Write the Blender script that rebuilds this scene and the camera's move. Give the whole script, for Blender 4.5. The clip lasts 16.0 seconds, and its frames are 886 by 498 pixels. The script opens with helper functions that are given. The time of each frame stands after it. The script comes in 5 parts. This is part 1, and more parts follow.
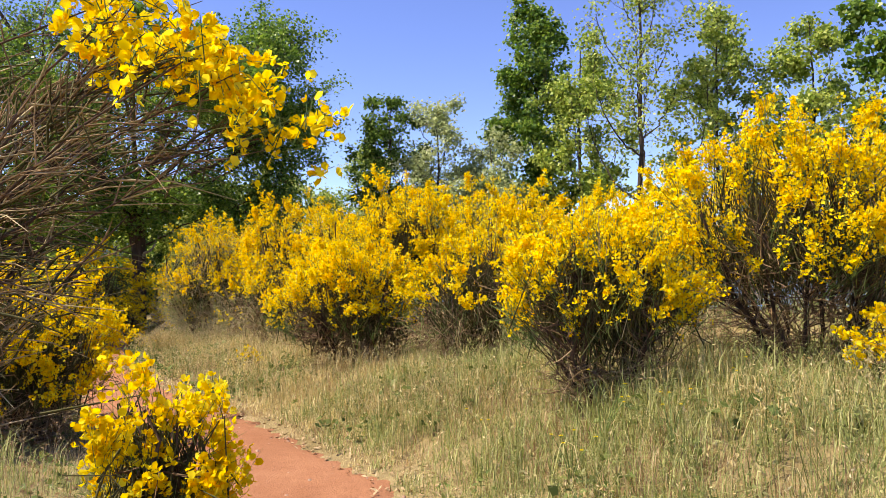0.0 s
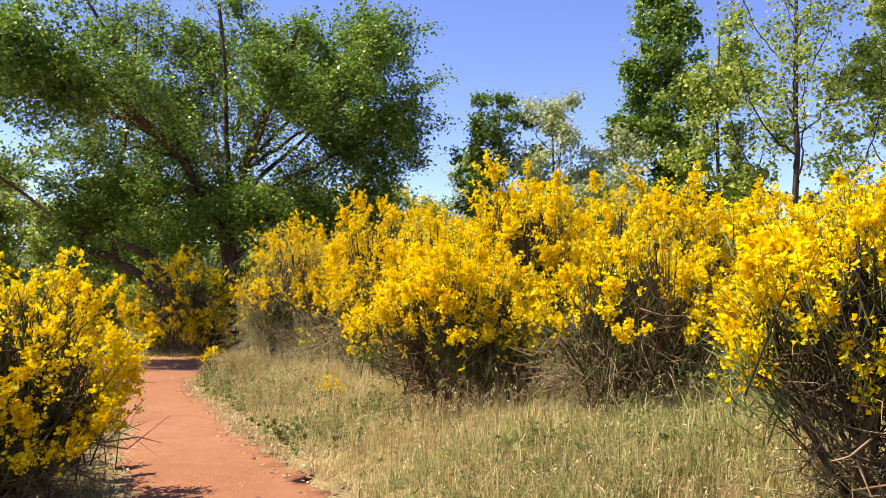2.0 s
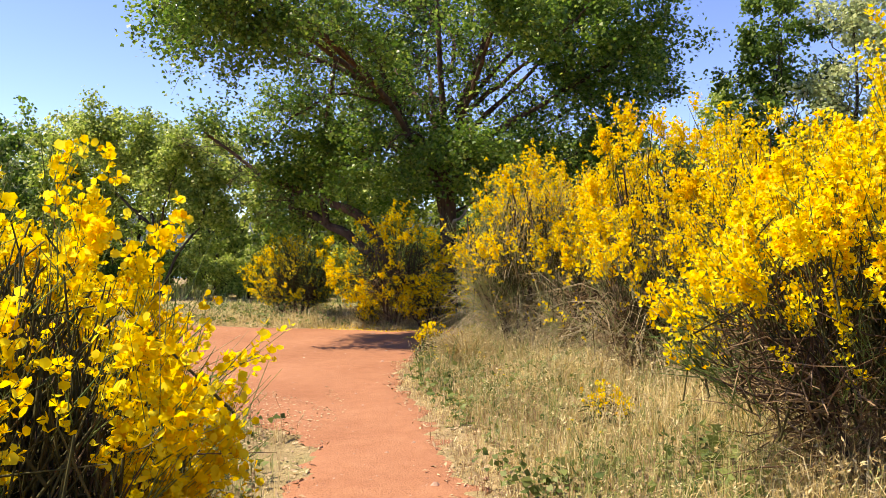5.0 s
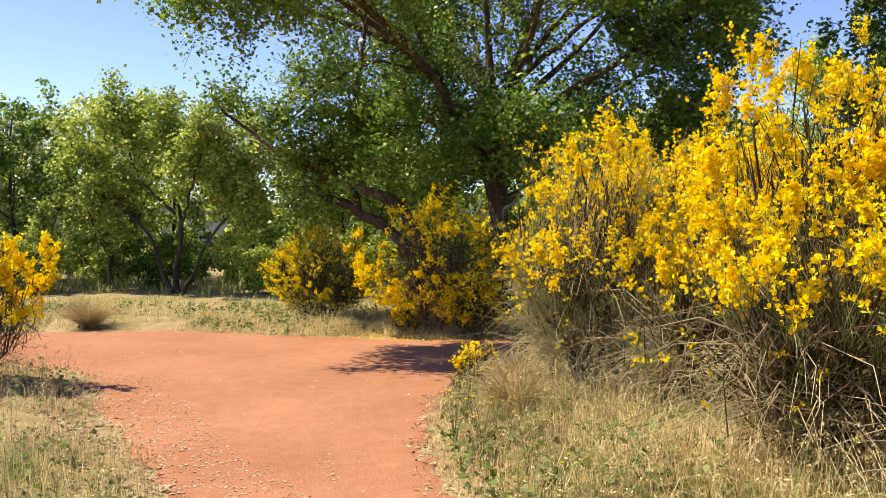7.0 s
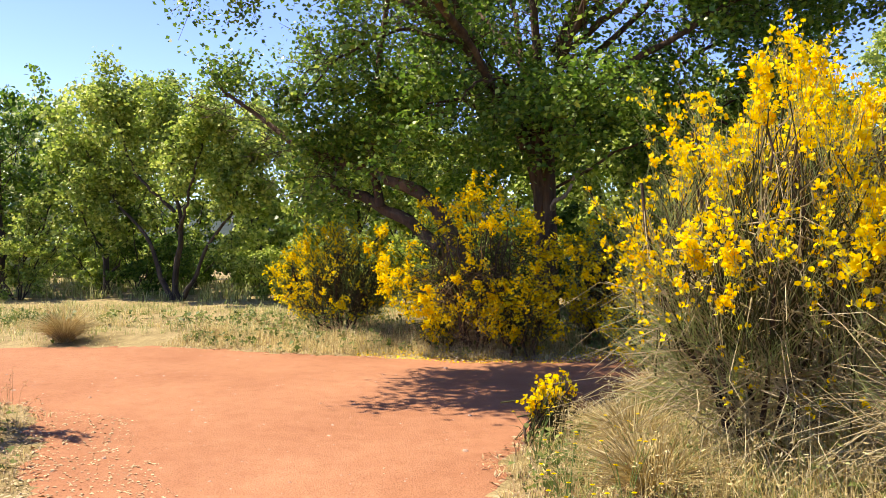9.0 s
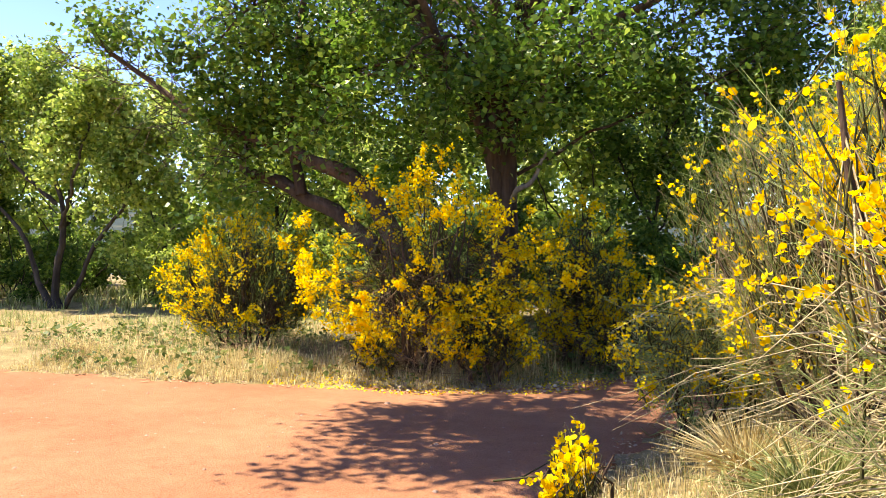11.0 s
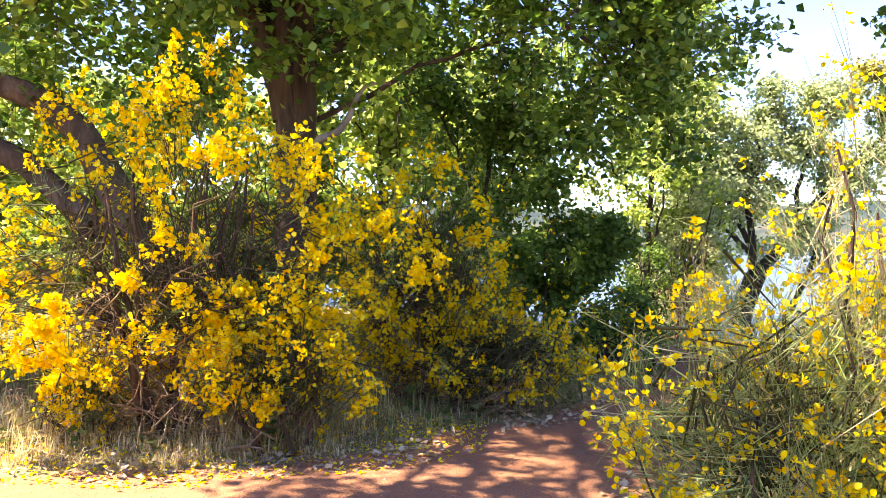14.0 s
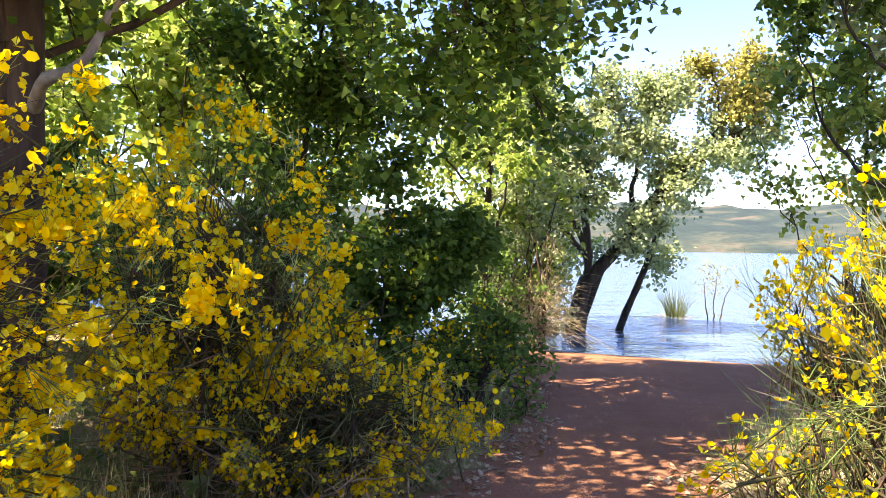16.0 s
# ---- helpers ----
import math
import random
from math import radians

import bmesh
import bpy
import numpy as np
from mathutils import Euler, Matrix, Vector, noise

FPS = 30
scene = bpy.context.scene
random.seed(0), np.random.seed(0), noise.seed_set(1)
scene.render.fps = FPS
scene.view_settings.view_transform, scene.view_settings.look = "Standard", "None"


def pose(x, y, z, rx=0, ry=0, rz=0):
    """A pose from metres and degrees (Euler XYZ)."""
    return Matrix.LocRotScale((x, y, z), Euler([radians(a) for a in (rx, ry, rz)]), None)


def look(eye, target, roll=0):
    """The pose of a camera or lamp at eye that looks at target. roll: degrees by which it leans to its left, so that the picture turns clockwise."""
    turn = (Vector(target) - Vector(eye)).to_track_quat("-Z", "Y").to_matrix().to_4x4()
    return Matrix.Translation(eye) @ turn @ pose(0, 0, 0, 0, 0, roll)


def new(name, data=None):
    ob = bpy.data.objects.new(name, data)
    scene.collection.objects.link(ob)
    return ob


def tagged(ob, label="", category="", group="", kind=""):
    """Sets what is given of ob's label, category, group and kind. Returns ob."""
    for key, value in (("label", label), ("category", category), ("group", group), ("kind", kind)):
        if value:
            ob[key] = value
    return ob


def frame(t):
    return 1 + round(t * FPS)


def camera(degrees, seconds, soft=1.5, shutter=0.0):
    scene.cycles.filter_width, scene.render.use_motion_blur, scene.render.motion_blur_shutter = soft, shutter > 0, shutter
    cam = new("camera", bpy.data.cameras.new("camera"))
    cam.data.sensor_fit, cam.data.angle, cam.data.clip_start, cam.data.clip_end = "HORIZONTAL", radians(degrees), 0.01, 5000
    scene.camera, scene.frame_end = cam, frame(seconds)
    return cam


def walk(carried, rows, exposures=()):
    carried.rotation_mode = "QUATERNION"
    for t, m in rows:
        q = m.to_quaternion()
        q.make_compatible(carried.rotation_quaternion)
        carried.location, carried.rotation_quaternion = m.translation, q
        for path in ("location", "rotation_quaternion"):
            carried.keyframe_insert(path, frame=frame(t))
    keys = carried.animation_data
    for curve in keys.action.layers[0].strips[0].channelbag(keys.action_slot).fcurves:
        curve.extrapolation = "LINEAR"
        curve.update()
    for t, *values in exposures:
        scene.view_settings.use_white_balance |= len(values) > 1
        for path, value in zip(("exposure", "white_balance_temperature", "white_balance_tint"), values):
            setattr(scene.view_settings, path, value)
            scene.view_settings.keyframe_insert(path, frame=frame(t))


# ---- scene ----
cam = camera(57.7, 16.0, soft=0.35)
PATH = [
    (0, (-0.229, 0.722, 1.506), (-0.222, 2.721, 1.582), -0.4),
    (0.5, (-0.245, 1.365, 1.507), (-0.285, 3.364, 1.575), 0.2),
    (1, (-0.317, 1.977, 1.518), (-0.416, 3.973, 1.593), 0.5),
    (1.5, (-0.399, 2.579, 1.528), (-0.594, 4.568, 1.619), 0.6),
    (2, (-0.537, 3.177, 1.531), (-0.784, 5.159, 1.644), 0.6),
    (2.5, (-0.668, 3.76, 1.529), (-1.018, 5.726, 1.632), 0.7),
    (3, (-0.859, 4.329, 1.517), (-1.274, 6.283, 1.61), 0.8),
    (3.5, (-1.036, 4.904, 1.503), (-1.572, 6.829, 1.575), 0.9),
    (4, (-1.323, 5.465, 1.489), (-1.934, 7.368, 1.554), 0.7),
    (4.5, (-1.599, 6.035, 1.465), (-2.302, 7.907, 1.517), 0.4),
    (4.7, (-1.719, 6.247, 1.459), (-2.449, 8.109, 1.499), 0.2),
    (6.8, (-2.665, 8.877, 1.675), (-3.543, 10.674, 1.653), -0.7),
    (7, (-2.789, 9.097, 1.677), (-3.676, 10.889, 1.658), -0.6),
    (7.5, (-3.145, 9.581, 1.67), (-4.048, 11.366, 1.643), -0.2),
    (8, (-3.552, 10.075, 1.647), (-4.486, 11.843, 1.616), -0.1),
    (8.5, (-3.925, 10.598, 1.639), (-4.821, 12.385, 1.618), -0.5),
    (8.7, (-4.075, 10.808, 1.635), (-4.989, 12.587, 1.622), -0.6),
    (10.8, (-5.534, 13.199, 1.481), (-6.323, 15.037, 1.49), -0.3),
    (11, (-5.668, 13.402, 1.475), (-6.407, 15.26, 1.482), -0.0),
    (11.5, (-5.956, 13.899, 1.449), (-6.562, 15.805, 1.464), -0.0),
    (12, (-6.242, 14.418, 1.406), (-6.758, 16.35, 1.396), 0.1),
    (12.5, (-6.479, 14.925, 1.394), (-6.833, 16.893, 1.365), 0.7),
    (13, (-6.717, 15.532, 1.382), (-7.007, 17.51, 1.353), 0.8),
    (13.5, (-6.921, 16.102, 1.35), (-7.118, 18.092, 1.332), 0.8),
    (14, (-7.089, 16.717, 1.34), (-7.243, 18.711, 1.335), 0.6),
    (14.5, (-7.195, 17.324, 1.361), (-7.258, 19.323, 1.333), 0.7),
    (15, (-7.261, 17.907, 1.396), (-7.228, 19.906, 1.39), 0.7),
    (15.5, (-7.325, 18.459, 1.406), (-7.128, 20.449, 1.414), 0.9),
    (16, (-7.287, 19.033, 1.379), (-6.952, 21.005, 1.374), 0.9),
]
walk(cam, [(t, look(eye, target, roll)) for t, eye, target, roll in PATH],
     exposures=[(0, 1.26, 7700, 11), (2, 1.34, 7800, 12), (4, 1.42, 7900, 12), (7, 1.42, 7900, 12), (8.5, 1.54, 7800, 10), (11, 1.98, 7700, 8), (12, 2.36, 7700, 9), (13, 2.63, 7800, 12), (14.5, 2.90, 7900, 14), (15, 2.88, 7900, 14), (16, 2.70, 7700, 14)])
# one row per half second; the camera walks along the track to the clearing and on to the shore

# ---- world, sun ----
SUN_FROM = Vector((-0.72, -0.10, 1.12)).normalized()
world = bpy.data.worlds.new("sky")
scene.world = world
world.use_nodes = True
wn, wl = world.node_tree.nodes, world.node_tree.links
wn.clear()
w_out = wn.new("ShaderNodeOutputWorld")
w_bg = wn.new("ShaderNodeBackground")
w_sky = wn.new("ShaderNodeTexSky")
w_sky.sky_type = "NISHITA"
w_sky.sun_disc = False
w_sky.sun_elevation = math.asin(SUN_FROM.z)
w_sky.sun_rotation = math.atan2(SUN_FROM.x, SUN_FROM.y)
w_sky.altitude = 2200
w_sky.air_density, w_sky.dust_density, w_sky.ozone_density = 1.0, 0.05, 4.0
w_bg.inputs["Strength"].default_value = 0.12
w_hue = wn.new("ShaderNodeHueSaturation")
w_hue.inputs["Saturation"].default_value = 1.14
w_hue.inputs["Hue"].default_value = 0.521
wl.new(w_sky.outputs[0], w_hue.inputs["Color"])
wl.new(w_hue.outputs[0], w_bg.inputs["Color"])
wl.new(w_bg.outputs[0], w_out.inputs["Surface"])

sun = new("sun", bpy.data.lights.new("sun", "SUN"))
sun.data.energy = 3.7
sun.data.angle = radians(0.55)
sun.data.color = (1.0, 0.95, 0.86)
sun.matrix_world = look(SUN_FROM * 60, (0, 0, 0))


# ---- materials ----
def shader(name):
    mat = bpy.data.materials.new(name)
    mat.use_nodes = True
    nodes, links = mat.node_tree.nodes, mat.node_tree.links
    nodes.clear()
    out = nodes.new("ShaderNodeOutputMaterial")
    return mat, nodes, links, out


def ramp(nodes, links, source, stops):
    r = nodes.new("ShaderNodeValToRGB")
    while len(r.color_ramp.elements) < len(stops):
        r.color_ramp.elements.new(0.5)
    for e, (at, col) in zip(r.color_ramp.elements, stops):
        e.position, e.color = at, (*col, 1)
    links.new(source, r.inputs["Fac"])
    return r.outputs["Color"]


def noise_tex(nodes, links, scale, detail=4.0, rough=0.55, coords="Object"):
    tc = nodes.new("ShaderNodeTexCoord")
    n = nodes.new("ShaderNodeTexNoise")
    n.inputs["Scale"].default_value = scale
    n.inputs["Detail"].default_value = detail
    n.inputs["Roughness"].default_value = rough
    links.new(tc.outputs[coords], n.inputs["Vector"])
    return n.outputs["Fac"]


def mix_col(nodes, links, fac, a, b, mode="MIX"):
    m = nodes.new("ShaderNodeMix")
    m.data_type, m.blend_type = "RGBA", mode
    if isinstance(fac, float):
        m.inputs["Factor"].default_value = fac
    else:
        links.new(fac, m.inputs["Factor"])
    for socket, v in ((m.inputs[6], a), (m.inputs[7], b)):
        if isinstance(v, tuple):
            socket.default_value = (*v, 1)
        else:
            links.new(v, socket)
    return m.outputs[2]


def leafy(name, stops, glow=0.4, rough=0.5, sheen=0.15):
    """Thin living tissue: part of the light passes through; every piece has its own tone."""
    mat, nodes, links, out = shader(name)
    geo = nodes.new("ShaderNodeNewGeometry")
    col = ramp(nodes, links, geo.outputs["Random Per Island"], stops)
    big = noise_tex(nodes, links, 1.7, 2.0)
    tone = ramp(nodes, links, big, ((0.3, (0.82, 0.82, 0.82)), (0.7, (1.0, 1.0, 1.0))))
    col = mix_col(nodes, links, 1.0, col, tone, "MULTIPLY")
    p = nodes.new("ShaderNodeBsdfPrincipled")
    p.inputs["Roughness"].default_value = rough
    p.inputs["Specular IOR Level"].default_value = sheen
    links.new(col, p.inputs["Base Color"])
    t = nodes.new("ShaderNodeBsdfTranslucent")
    links.new(col, t.inputs["Color"])
    m = nodes.new("ShaderNodeMixShader")
    m.inputs[0].default_value = glow
    links.new(p.outputs[0], m.inputs[1])
    links.new(t.outputs[0], m.inputs[2])
    links.new(m.outputs[0], out.inputs["Surface"])
    return mat


def solid(name, stops, scale=8.0, rough=0.85, bump=0.3, bump_scale=40.0, stretch=None, spec=0.2):
    """Opaque matter with two scales of variation and a fine relief."""
    mat, nodes, links, out = shader(name)
    tc = nodes.new("ShaderNodeTexCoord")
    mp = nodes.new("ShaderNodeMapping")
    mp.inputs["Scale"].default_value = stretch or (1, 1, 1)
    links.new(tc.outputs["Object"], mp.inputs["Vector"])

    def nz(s, d):
        n = nodes.new("ShaderNodeTexNoise")
        n.inputs["Scale"].default_value, n.inputs["Detail"].default_value = s, d
        links.new(mp.outputs[0], n.inputs["Vector"])
        return n.outputs["Fac"]

    col = ramp(nodes, links, nz(scale, 5.0), stops)
    fine = ramp(nodes, links, nz(bump_scale, 4.0), ((0.35, (0.7, 0.7, 0.7)), (0.65, (1.0, 1.0, 1.0))))
    col = mix_col(nodes, links, 1.0, col, fine, "MULTIPLY")
    geo = nodes.new("ShaderNodeNewGeometry")
    isl = ramp(nodes, links, geo.outputs["Random Per Island"], ((0.0, (0.75, 0.75, 0.75)), (1.0, (1.0, 1.0, 1.0))))
    col = mix_col(nodes, links, 1.0, col, isl, "MULTIPLY")
    p = nodes.new("ShaderNodeBsdfPrincipled")
    p.inputs["Roughness"].default_value = rough
    p.inputs["Specular IOR Level"].default_value = spec
    links.new(col, p.inputs["Base Color"])
    b = nodes.new("ShaderNodeBump")
    b.inputs["Strength"].default_value, b.inputs["Distance"].default_value = bump, 0.02
    links.new(nz(bump_scale, 6.0), b.inputs["Height"])
    links.new(b.outputs[0], p.inputs["Normal"])
    links.new(p.outputs[0], out.inputs["Surface"])
    return mat


M_PETAL = leafy("broom_petal", ((0.0, (0.96, 0.53, 0.004)), (0.15, (1.0, 0.68, 0.008)), (0.6, (1.0, 0.77, 0.018)), (1.0, (1.0, 0.88, 0.06))), 0.42, 0.6, 0.0)
M_TWIG = leafy("broom_twig", ((0.0, (0.085, 0.135, 0.035)), (0.6, (0.17, 0.25, 0.07)), (1.0, (0.32, 0.39, 0.14))), 0.2, 0.6)
M_SHOOT = leafy("pale_broom_shoot", ((0.0, (0.17, 0.23, 0.07)), (0.5, (0.30, 0.38, 0.125)), (1.0, (0.50, 0.54, 0.23))), 0.25, 0.6)
M_DRY_TWIG = solid("dry_twig", ((0.3, (0.15, 0.088, 0.048)), (0.55, (0.38, 0.26, 0.145)), (0.8, (0.64, 0.50, 0.31))), 2.0, 0.85, 0.2, 60)
M_PALE_TWIG = solid("pale_twig", ((0.3, (0.30, 0.24, 0.12)), (0.55, (0.54, 0.44, 0.25)), (0.8, (0.78, 0.66, 0.43))), 3.0, 0.8, 0.2, 60)
# darker copy of the twig colours: shade inside the shrubs is painted in
M_INNER = solid("shaded_broom_twig", ((0.3, (0.05, 0.055, 0.018)), (0.55, (0.11, 0.10, 0.035)), (0.8, (0.19, 0.14, 0.06))), 3.0, 0.9, 0.2, 60)
M_STEM = solid("broom_stem", ((0.3, (0.045, 0.028, 0.018)), (0.7, (0.16, 0.10, 0.065))), 14.0, 0.9, 0.5, 60, (1, 1, 0.3))
M_BARK = solid("poplar_bark", ((0.25, (0.045, 0.028, 0.019)), (0.55, (0.13, 0.08, 0.053)), (0.8, (0.25, 0.165, 0.115))), 6.0, 0.9, 1.0, 26, (1, 1, 0.16))
M_DARK_BARK = solid("dark_bark", ((0.3, (0.03, 0.024, 0.02)), (0.7, (0.11, 0.085, 0.065))), 9.0, 0.9, 0.8, 30, (1, 1, 0.2))
M_PALE_BARK = solid("pale_bark", ((0.3, (0.20, 0.155, 0.12)), (0.7, (0.44, 0.37, 0.30))), 9.0, 0.8, 0.5, 30, (1, 1, 0.3))
M_LEAF_POPLAR = leafy("poplar_leaf", ((0.0, (0.055, 0.125, 0.014)), (0.5, (0.13, 0.245, 0.03)), (0.85, (0.24, 0.36, 0.05)), (1.0, (0.40, 0.49, 0.09))), 0.47, 0.40, 0.45)
M_LEAF_GREEN = leafy("fresh_leaf", ((0.0, (0.13, 0.21, 0.03)), (0.5, (0.33, 0.44, 0.07)), (1.0, (0.64, 0.68, 0.17))), 0.46, 0.45, 0.35)
M_LEAF_DARK = leafy("dark_leaf", ((0.0, (0.055, 0.115, 0.018)), (0.6, (0.13, 0.225, 0.038)), (1.0, (0.26, 0.37, 0.065))), 0.5, 0.5, 0.2)
M_LEAF_WILLOW = leafy("willow_leaf", ((0.0, (0.26, 0.32, 0.13)), (0.5, (0.45, 0.52, 0.24)), (1.0, (0.68, 0.72, 0.40))), 0.48, 0.5, 0.2)
M_LEAF_AMBER = leafy("amber_leaf", ((0.0, (0.24, 0.23, 0.05)), (0.5, (0.42, 0.38, 0.085)), (1.0, (0.62, 0.54, 0.16))), 0.45, 0.5, 0.2)
M_GRASS = leafy("green_grass", ((0.0, (0.15, 0.19, 0.055)), (0.5, (0.33, 0.36, 0.12)), (1.0, (0.60, 0.58, 0.27))), 0.4, 0.6)
M_STRAW = leafy("straw_grass", ((0.0, (0.42, 0.31, 0.13)), (0.5, (0.67, 0.53, 0.25)), (1.0, (0.87, 0.76, 0.45))), 0.35, 0.7)
M_RUST = leafy("seeding_grass", ((0.0, (0.26, 0.156, 0.091)), (0.5, (0.429, 0.273, 0.156)), (1.0, (0.585, 0.442, 0.26))), 0.3, 0.7)
M_LITTER = solid("straw_litter", ((0.3, (0.36, 0.228, 0.12)), (0.7, (0.72, 0.552, 0.336))), 6.0, 0.9, 0.2, 60)
M_PEBBLE = solid("pebble", ((0.3, (0.32, 0.16, 0.10)), (0.7, (0.55, 0.38, 0.28))), 6.0, 0.85, 0.4, 60)


def earth(name, stops_a, stops_b, bump):
    """Trodden ground: broad tint, blotches, grit and a little relief."""
    mat, nodes, links, out = shader(name)
    a = ramp(nodes, links, noise_tex(nodes, links, 0.55, 5.0, 0.6), stops_a)
    b = ramp(nodes, links, noise_tex(nodes, links, 5.5, 6.0, 0.65), stops_b)
    col = mix_col(nodes, links, 1.0, a, b, "MULTIPLY")
    grit = ramp(nodes, links, noise_tex(nodes, links, 90.0, 3.0, 0.7), ((0.36, (0.62, 0.58, 0.56)), (0.5, (0.98, 0.98, 0.98)), (0.68, (1.0, 1.0, 1.0))))
    col = mix_col(nodes, links, 1.0, col, grit, "MULTIPLY")
    p = nodes.new("ShaderNodeBsdfPrincipled")
    p.inputs["Roughness"].default_value = 0.95
    p.inputs["Specular IOR Level"].default_value = 0.1
    links.new(col, p.inputs["Base Color"])
    h = nodes.new("ShaderNodeMath")
    h.operation = "ADD"
    links.new(noise_tex(nodes, links, 7.0, 8.0, 0.65), h.inputs[0])
    links.new(noise_tex(nodes, links, 60.0, 4.0, 0.6), h.inputs[1])
    bm_node = nodes.new("ShaderNodeBump")
    bm_node.inputs["Strength"].default_value, bm_node.inputs["Distance"].default_value = bump, 0.025
    links.new(h.outputs[0], bm_node.inputs["Height"])
    links.new(bm_node.outputs[0], p.inputs["Normal"])
    links.new(p.outputs[0], out.inputs["Surface"])
    return mat


M_TRACK = earth("red_earth", ((0.3, (0.32, 0.145, 0.078)), (0.7, (0.41, 0.20, 0.112))), ((0.3, (0.84, 0.80, 0.78)), (0.7, (1.0, 1.0, 1.0))), 0.5)
M_GROUND = earth("dry_turf", ((0.3, (0.26, 0.20, 0.09)), (0.55, (0.42, 0.33, 0.17)), (0.75, (0.24, 0.25, 0.09))), ((0.3, (0.6, 0.58, 0.55)), (0.7, (1.0, 1.0, 1.0))), 0.8)
M_HILL = solid("wooded_hillside", ((0.3, (0.026, 0.042, 0.040)), (0.52, (0.042, 0.062, 0.050)), (0.64, (0.085, 0.092, 0.062)), (0.74, (0.15, 0.115, 0.085))), 0.012, 0.95, 0.0, 0.08)

M_WATER, n_, l_, o_ = shader("lake_water")
p_ = n_.new("ShaderNodeBsdfPrincipled")
p_.inputs["Base Color"].default_value = (0.10, 0.15, 0.20, 1)
p_.inputs["Roughness"].default_value = 0.06
p_.inputs["IOR"].default_value = 1.33
b_ = n_.new("ShaderNodeBump")
b_.inputs["Strength"].default_value, b_.inputs["Distance"].default_value = 0.9, 0.12
tc_ = n_.new("ShaderNodeTexCoord")
mp_ = n_.new("ShaderNodeMapping")
mp_.inputs["Scale"].default_value = (0.5, 1.6, 1)
l_.new(tc_.outputs["Object"], mp_.inputs["Vector"])
wv_ = n_.new("ShaderNodeTexNoise")
wv_.inputs["Scale"].default_value, wv_.inputs["Detail"].default_value = 2.2, 4.0
l_.new(mp_.outputs[0], wv_.inputs["Vector"])
l_.new(wv_.outputs["Fac"], b_.inputs["Height"])
l_.new(b_.outputs[0], p_.inputs["Normal"])
l_.new(p_.outputs[0], o_.inputs["Surface"])


# ---- mesh tools ----
def mesh_of(name, verts, faces, material, smooth=False):
    """A mesh from an array of corners and arrays of faces, each with 3 or 4 columns."""
    me = bpy.data.meshes.new(name)
    verts = np.asarray(verts, np.float32).reshape(-1, 3)
    loops = np.concatenate([np.asarray(f, np.int32).ravel() for f in faces])
    sizes = np.concatenate([np.full(len(f), f.shape[1], np.int32) for f in faces])
    starts = np.concatenate([[0], np.cumsum(sizes)[:-1]]).astype(np.int32)
    me.vertices.add(len(verts))
    me.vertices.foreach_set("co", verts.ravel())
    me.loops.add(len(loops))
    me.loops.foreach_set("vertex_index", loops)
    me.polygons.add(len(sizes))
    me.polygons.foreach_set("loop_start", starts)
    if smooth:
        me.polygons.foreach_set("use_smooth", np.ones(len(sizes), bool))
    me.materials.append(material)
    me.update(calc_edges=True)
    me.validate()
    return me


def part(name, verts, faces, material, parent, label="", kind="", smooth=False):
    ob = new(name, mesh_of(name, verts, faces, material, smooth))
    ob.parent = parent
    return tagged(ob, label, kind=kind)


def thing(name, at, label, category, group=""):
    ob = new(name)
    ob.empty_display_size = 0.1
    ob.location = at
    return tagged(ob, label, category, group)


def unit(v):
    return v / np.maximum(np.linalg.norm(v, axis=-1, keepdims=True), 1e-9)


def tubes(P, R, sides):
    """Tubes along n lines of k points; R: radii. Returns corners and four-sided faces."""
    P = np.asarray(P, float)
    R = np.asarray(R, float)
    n, k, _ = P.shape
    T = unit(np.gradient(P, axis=1))
    ref = np.where(np.abs(T[..., 2:3]) > 0.9, np.array([1.0, 0.1, 0]), np.array([0.1, 0.05, 1.0]))
    ref = np.broadcast_to(ref[:, :1], T.shape)
    U = unit(np.cross(T, ref))
    W = np.cross(T, U)
    a = np.arange(sides) * 2 * np.pi / sides
    ring = U[:, :, None] * np.cos(a)[None, None, :, None] + W[:, :, None] * np.sin(a)[None, None, :, None]
    V = P[:, :, None] + ring * R[:, :, None, None]
    i = np.arange(n)[:, None, None] * (k * sides)
    j = np.arange(k - 1)[None, :, None] * sides
    s = np.arange(sides)[None, None, :]
    s2 = (s + 1) % sides
    F = np.stack([i + j + s, i + j + s2, i + j + sides + s2, i + j + sides + s], -1).reshape(-1, 4)
    return V.reshape(-1, 3), F


def smooth_line(points, k):
    """k points along a Catmull-Rom line through the given ones."""
    p = np.asarray(points, float)
    p = np.concatenate([[2 * p[0] - p[1]], p, [2 * p[-1] - p[-2]]])
    out = []
    for u in np.linspace(0, len(p) - 3 - 1e-6, k):
        i, f = int(u), u - int(u)
        a, b, c, d = p[i:i + 4]
        out.append(0.5 * (2 * b + (c - a) * f + (2 * a - 5 * b + 4 * c - d) * f * f + (3 * b - a - 3 * c + d) * f ** 3))
    return np.array(out)


def frames_for(rng, Z):
    """Random turns whose third axis lies along Z."""
    Z = unit(Z)
    X = unit(np.cross(Z, rng.normal(size=Z.shape)))
    return np.stack([X, np.cross(Z, X), Z], -1)


def stamp(shape, faces, at, turn, size):
    """One copy of a small shape at each place."""
    V = np.einsum("nij,mj->nmi", turn, shape) * size[:, None, None] + at[:, None]
    m = len(shape)
    return V.reshape(-1, 3), [(f[None] + np.arange(len(at))[:, None, None] * m).reshape(-1, f.shape[1]) for f in faces]


